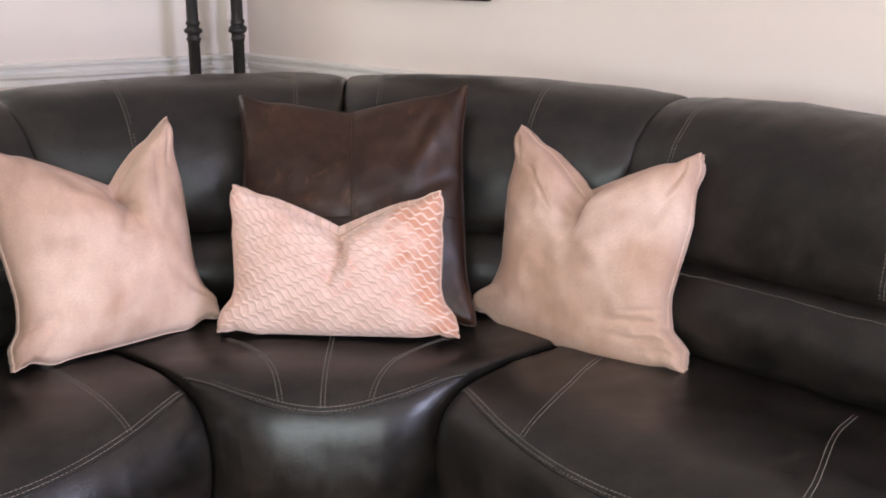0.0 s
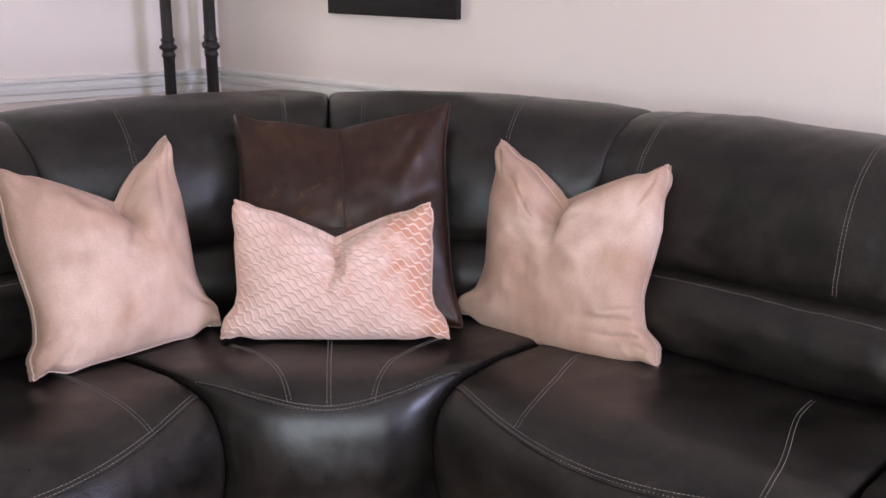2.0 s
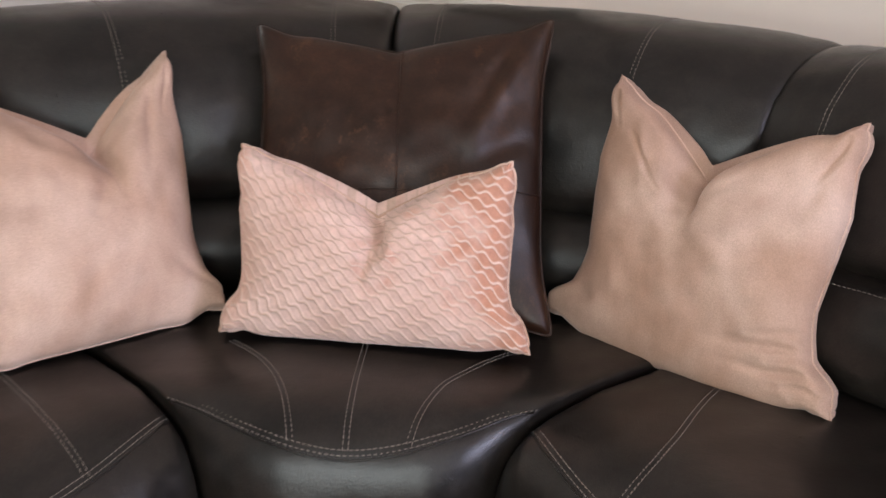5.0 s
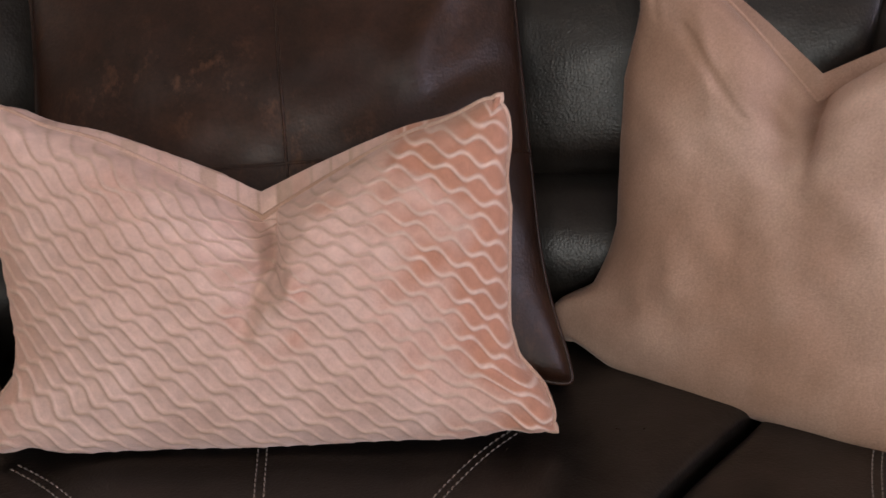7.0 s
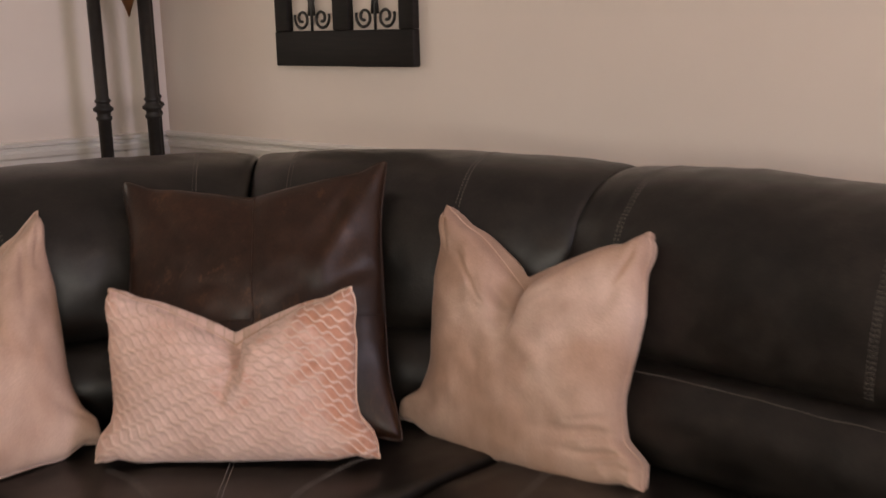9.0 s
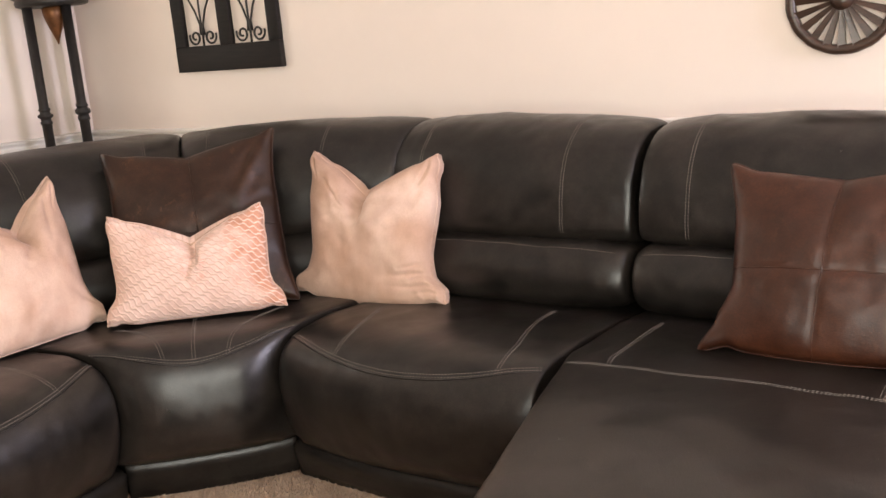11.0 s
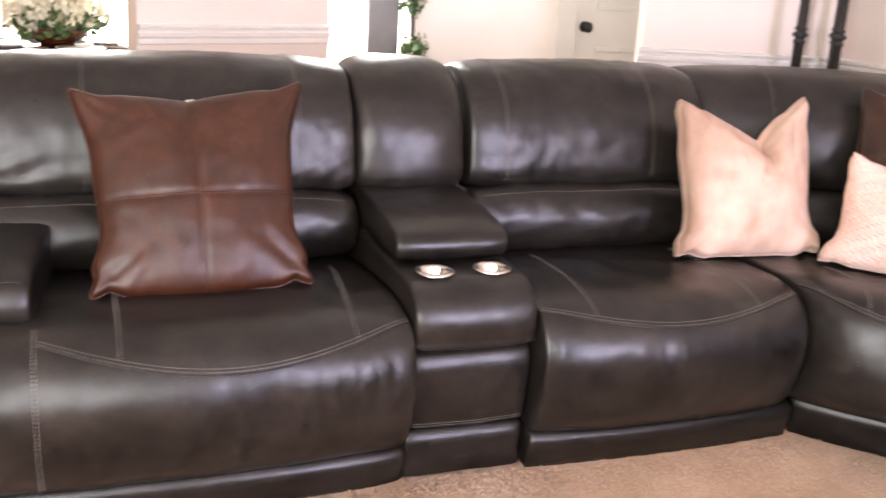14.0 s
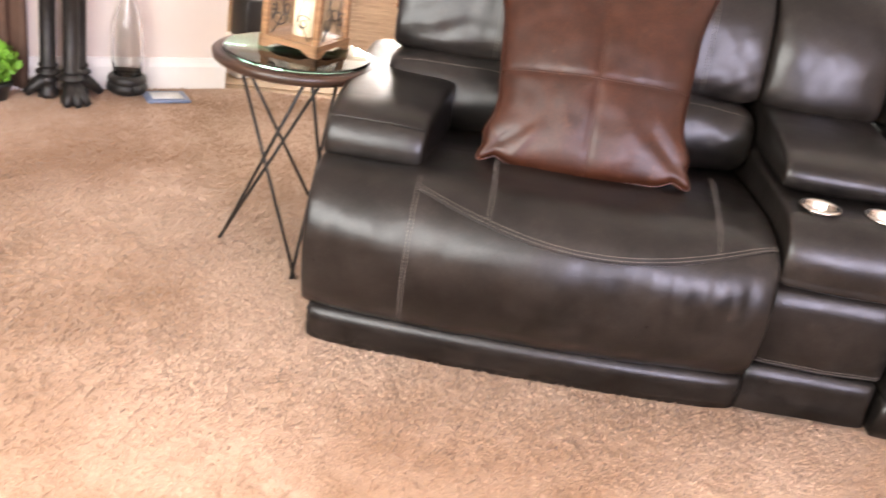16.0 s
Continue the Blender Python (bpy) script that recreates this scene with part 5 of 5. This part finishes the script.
for k, (mat, nm, cnt, sz) in enumerate(((LEAF, "foliage", 90, 0.06), (PETAL, "blossom", 40, 0.045))):
    under(part(nm, join([leaf_cluster((ix + 0.02 * math.sin(z * 9), iy, z), 0.075, cnt, sz, int(z * 10) + 50 * k, 1.3) for z in (0.55, 0.8, 1.05, 1.3, 1.55, 1.8)]), mat, None, "", False), ivy)

# ---- dining room ----
DX, DY, DZ = -4.03, 0.84, 0.72
dining = thing("dining_table", "oval cherry wood dining table set with plates", "table", "", "", (DX, DY, 0))
oval = Matrix.Translation((DX, DY, 0)) @ Matrix.Rotation(radians(48), 4, "Z") @ Matrix.Diagonal((0.70, 0.62, 1, 1))
under(part("tabletop", moved(lathe([(0.60, DZ - 0.04), (0.63, DZ - 0.036), (0.64, DZ - 0.018), (0.63, DZ - 0.004), (0.60, DZ)], 48), oval), RED_WOOD), dining)
under(part("apron", moved(lathe([(0.54, DZ - 0.11), (0.55, DZ - 0.11), (0.55, DZ - 0.04), (0.5, DZ - 0.04)], 40), oval), RED_WOOD), dining)
under(part("pedestal", moved(lathe([(0.30, 0), (0.28, 0.04), (0.10, 0.10), (0.07, 0.2), (0.11, 0.35), (0.07, 0.5), (0.12, DZ - 0.1)], 24), Matrix.Translation((DX, DY, 0))), RED_WOOD), dining)
for k in range(4):
    a = radians(48 + 90 * k + 20)
    px, py = DX + 0.27 * math.cos(a), DY + 0.25 * math.sin(a)
    pl = thing("dinner_plate", "white dinner plate on the dining table", "plate", "place settings", "", (px, py, DZ))
    under(part("plate_body", lathe([(0.06, 0.001), (0.065, 0.004), (0.115, 0.016), (0.118, 0.019), (0.07, 0.009), (0.02, 0.008)], 28, (px, py, DZ)), WHITE_PAINT), pl)
for k in range(4):
    a = radians(48 + 90 * k + 62)
    mx, my = DX + 0.30 * math.cos(a), DY + 0.27 * math.sin(a)
    mat_thing = thing("napkin", "dark folded napkin beside a dinner plate", "napkin", "place settings", "", (mx, my, DZ))
    under(part("cloth", moved(box(-0.085, -0.035, 0.0, 0.085, 0.035, 0.012, 0.004), Matrix.Translation((mx, my, DZ)) @ Matrix.Rotation(a, 4, "Z")), CURTAIN), mat_thing)
centre = thing("floral_centerpiece", "green and ivory floral centerpiece on the dining table", "flowers", "", "", (DX, DY, DZ))
under(part("foliage", leaf_cluster((DX, DY, DZ + 0.11), 0.26, 420, 0.06, 8, 0.40), LEAF, None, "green leaves", False), centre)
under(part("blossom", leaf_cluster((DX, DY, DZ + 0.17), 0.27, 520, 0.07, 12, 0.45), PETAL, None, "ivory blossoms", False), centre)
under(part("bowl", lathe([(0.08, 0.001), (0.14, 0.05), (0.16, 0.09), (0.13, 0.085)], 24, (DX, DY, DZ)), RED_WOOD), centre)


def dining_chair(x, y, turn):
    t = thing("dining_chair", "carved wooden dining chair with a tan padded seat", "chair", "dining chairs", "", (x, y, 0))
    m = Matrix.Translation((x, y, 0)) @ Matrix.Rotation(radians(turn), 4, "Z")
    def add(name, geo, mat):
        under(part(name, moved(geo, m), mat), t)
    add("seat", box(-0.23, -0.23, 0.43, 0.23, 0.23, 0.49, 0.02), UPHOLSTERY)
    for sx in (-1, 1):
        add("leg", tube([(sx * 0.20, 0.20, 0.0), (sx * 0.21, 0.205, 0.2), (sx * 0.205, 0.20, 0.44)], 0.02, 8, 0.026), CHAIR_WOOD)
        add("leg", tube([(sx * 0.20, -0.27, 0.0), (sx * 0.20, -0.22, 0.3), (sx * 0.205, -0.21, 0.5), (sx * 0.215, -0.25, 0.8), (sx * 0.20, -0.30, 1.02)], 0.021, 8), CHAIR_WOOD)
    add("top_rail", tube([(-0.20, -0.30, 1.02), (-0.08, -0.31, 1.05), (0.08, -0.31, 1.05), (0.20, -0.30, 1.02)], 0.024, 8), CHAIR_WOOD)
    add("back_splat", box(-0.045, -0.292, 0.50, 0.045, -0.268, 1.03, 0.008), CHAIR_WOOD)
    return t


dining_chair(-4.78, 1.22, -102)
dining_chair(-3.95, 1.62, 165)

hutch = thing("hutch", "cherry wood sideboard cabinet with carved doors", "cabinet", "", "", (-6.52, 1.45, 0))
HM = Matrix.Translation((-6.52, 1.45, 0)) @ Matrix.Rotation(radians(52), 4, "Z")


def hutch_part(name, geo, mat=None):
    return under(part(name, moved(geo, HM), mat or RED_WOOD, smooth=False), hutch)


hutch_part("body", box(-0.75, -0.22, 0.14, 0.75, 0.22, 0.86, 0.008))
hutch_part("top_board", box(-0.79, -0.25, 0.86, 0.79, 0.24, 0.90, 0.01))
for sx in (-0.70, 0.70):
    for sy in (-0.18, 0.18):
        hutch_part("leg", tube([(sx, sy, 0.0), (sx, sy, 0.07), (sx, sy, 0.15)], 0.028, 10, 0.04))
for kx in (-0.49, 0.0, 0.49):
    hutch_part("cabinet_door", box(kx - 0.225, -0.238, 0.19, kx + 0.225, -0.220, 0.82, 0.006))
    hutch_part("door_panel", box(kx - 0.15, -0.246, 0.28, kx + 0.15, -0.238, 0.73, 0.006))
    hutch_part("door_pull", tube([(kx + 0.18, -0.25, 0.48), (kx + 0.18, -0.262, 0.52), (kx + 0.18, -0.25, 0.56)], 0.006, 6), STEEL)

# ---- planks of the hardwood floor and the carpet's pile ----
rnd = random.Random(3)
plank_mesh = {}
PD = Vector((math.cos(radians(59)), math.sin(radians(59)), 0))
PN = Vector((-PD.y, PD.x, 0))
pm = Matrix(((PD.x, PN.x, 0, 0), (PD.y, PN.y, 0, 0), (0, 0, 1, 0), (0, 0, 0, 1)))
for ln in (1.1, 1.45, 0.8):
    plank_mesh[ln] = mesh("plank", *box(0.001, 0.0015, -0.0115, ln - 0.001, 0.1175, -0.004, 0.0015, 1), FLOOR_WOOD, False)
for rowi in range(17):
    along = -0.6 - rnd.uniform(0, 0.6)
    start = Vector((-3.80, -0.78, 0)) + PN * (0.03 + 0.119 * rowi)
    while along < 2.6:
        ln = rnd.choice((1.1, 1.45, 0.8))
        p = start + PD * along
        if not (p + PN * 0.06).x < -7:
            ob = new("plank", plank_mesh[ln])
            ob.matrix_basis = Matrix.Translation(p) @ pm
            ob.parent = ground
        along += ln


def inside(x, y, poly):
    hit = np.zeros(len(x), bool)
    for (x0, y0), (x1, y1) in zip(poly, poly[1:] + poly[:1]):
        cond = ((y0 > y) != (y1 > y)) & (x < (x1 - x0) * (y - y0) / (y1 - y0 + 1e-12) + x0)
        hit ^= cond
    return hit


rng = np.random.default_rng(7)
N = 190000
tx, ty = rng.uniform(-4.0, 1.4, N), rng.uniform(-2.9, 0.35, N)
front_l = (tx - A0.x) * NL.x + (ty - A0.y) * NL.y
front_r = (tx - B0.x) * NR.x + (ty - B0.y) * NR.y
keep = inside(tx, ty, carpet_poly) & ~((front_l < 0.0) & (tx > -2.0) & (tx + ty > -3.4)) & (ty < 0.0) & ~((front_r < 0.0) & (tx > 0.2))
tx, ty = tx[keep], ty[keep]
N = len(tx)
ang, lean = rng.uniform(0, 2 * np.pi, N), rng.uniform(0.003, 0.012, N)
drift = np.sin(tx * 2.1 + 1.3 * np.sin(ty * 1.7)) * 2.2
hgt, wid = rng.uniform(0.006, 0.012, N), rng.uniform(0.0030, 0.0052, N)
verts = np.zeros((N, 4, 3))
for k in range(3):
    verts[:, k] = np.stack([tx + wid * np.cos(ang + k * 2.094), ty + wid * np.sin(ang + k * 2.094), np.full(N, -0.001)], 1)
verts[:, 3] = np.stack([tx + lean * np.cos(ang * 0.35 + drift), ty + lean * np.sin(ang * 0.35 + drift), hgt], 1)
pile = bpy.data.meshes.new("carpet_pile")
pile.vertices.add(4 * N)
pile.vertices.foreach_set("co", verts.ravel())
idx = (np.arange(N)[:, None] * 4 + np.array([0, 1, 3, 1, 2, 3, 2, 0, 3])).ravel()
pile.loops.add(9 * N)
pile.loops.foreach_set("vertex_index", idx.astype(np.int32))
pile.polygons.add(3 * N)
pile.polygons.foreach_set("loop_start", np.arange(0, 9 * N, 3, dtype=np.int32))
pile.update(calc_edges=True)
pile.materials.append(CARPET)
pile_ob = tagged(new("carpet_pile", pile), "beige shag pile of the carpet", "carpet", "", "stuff")
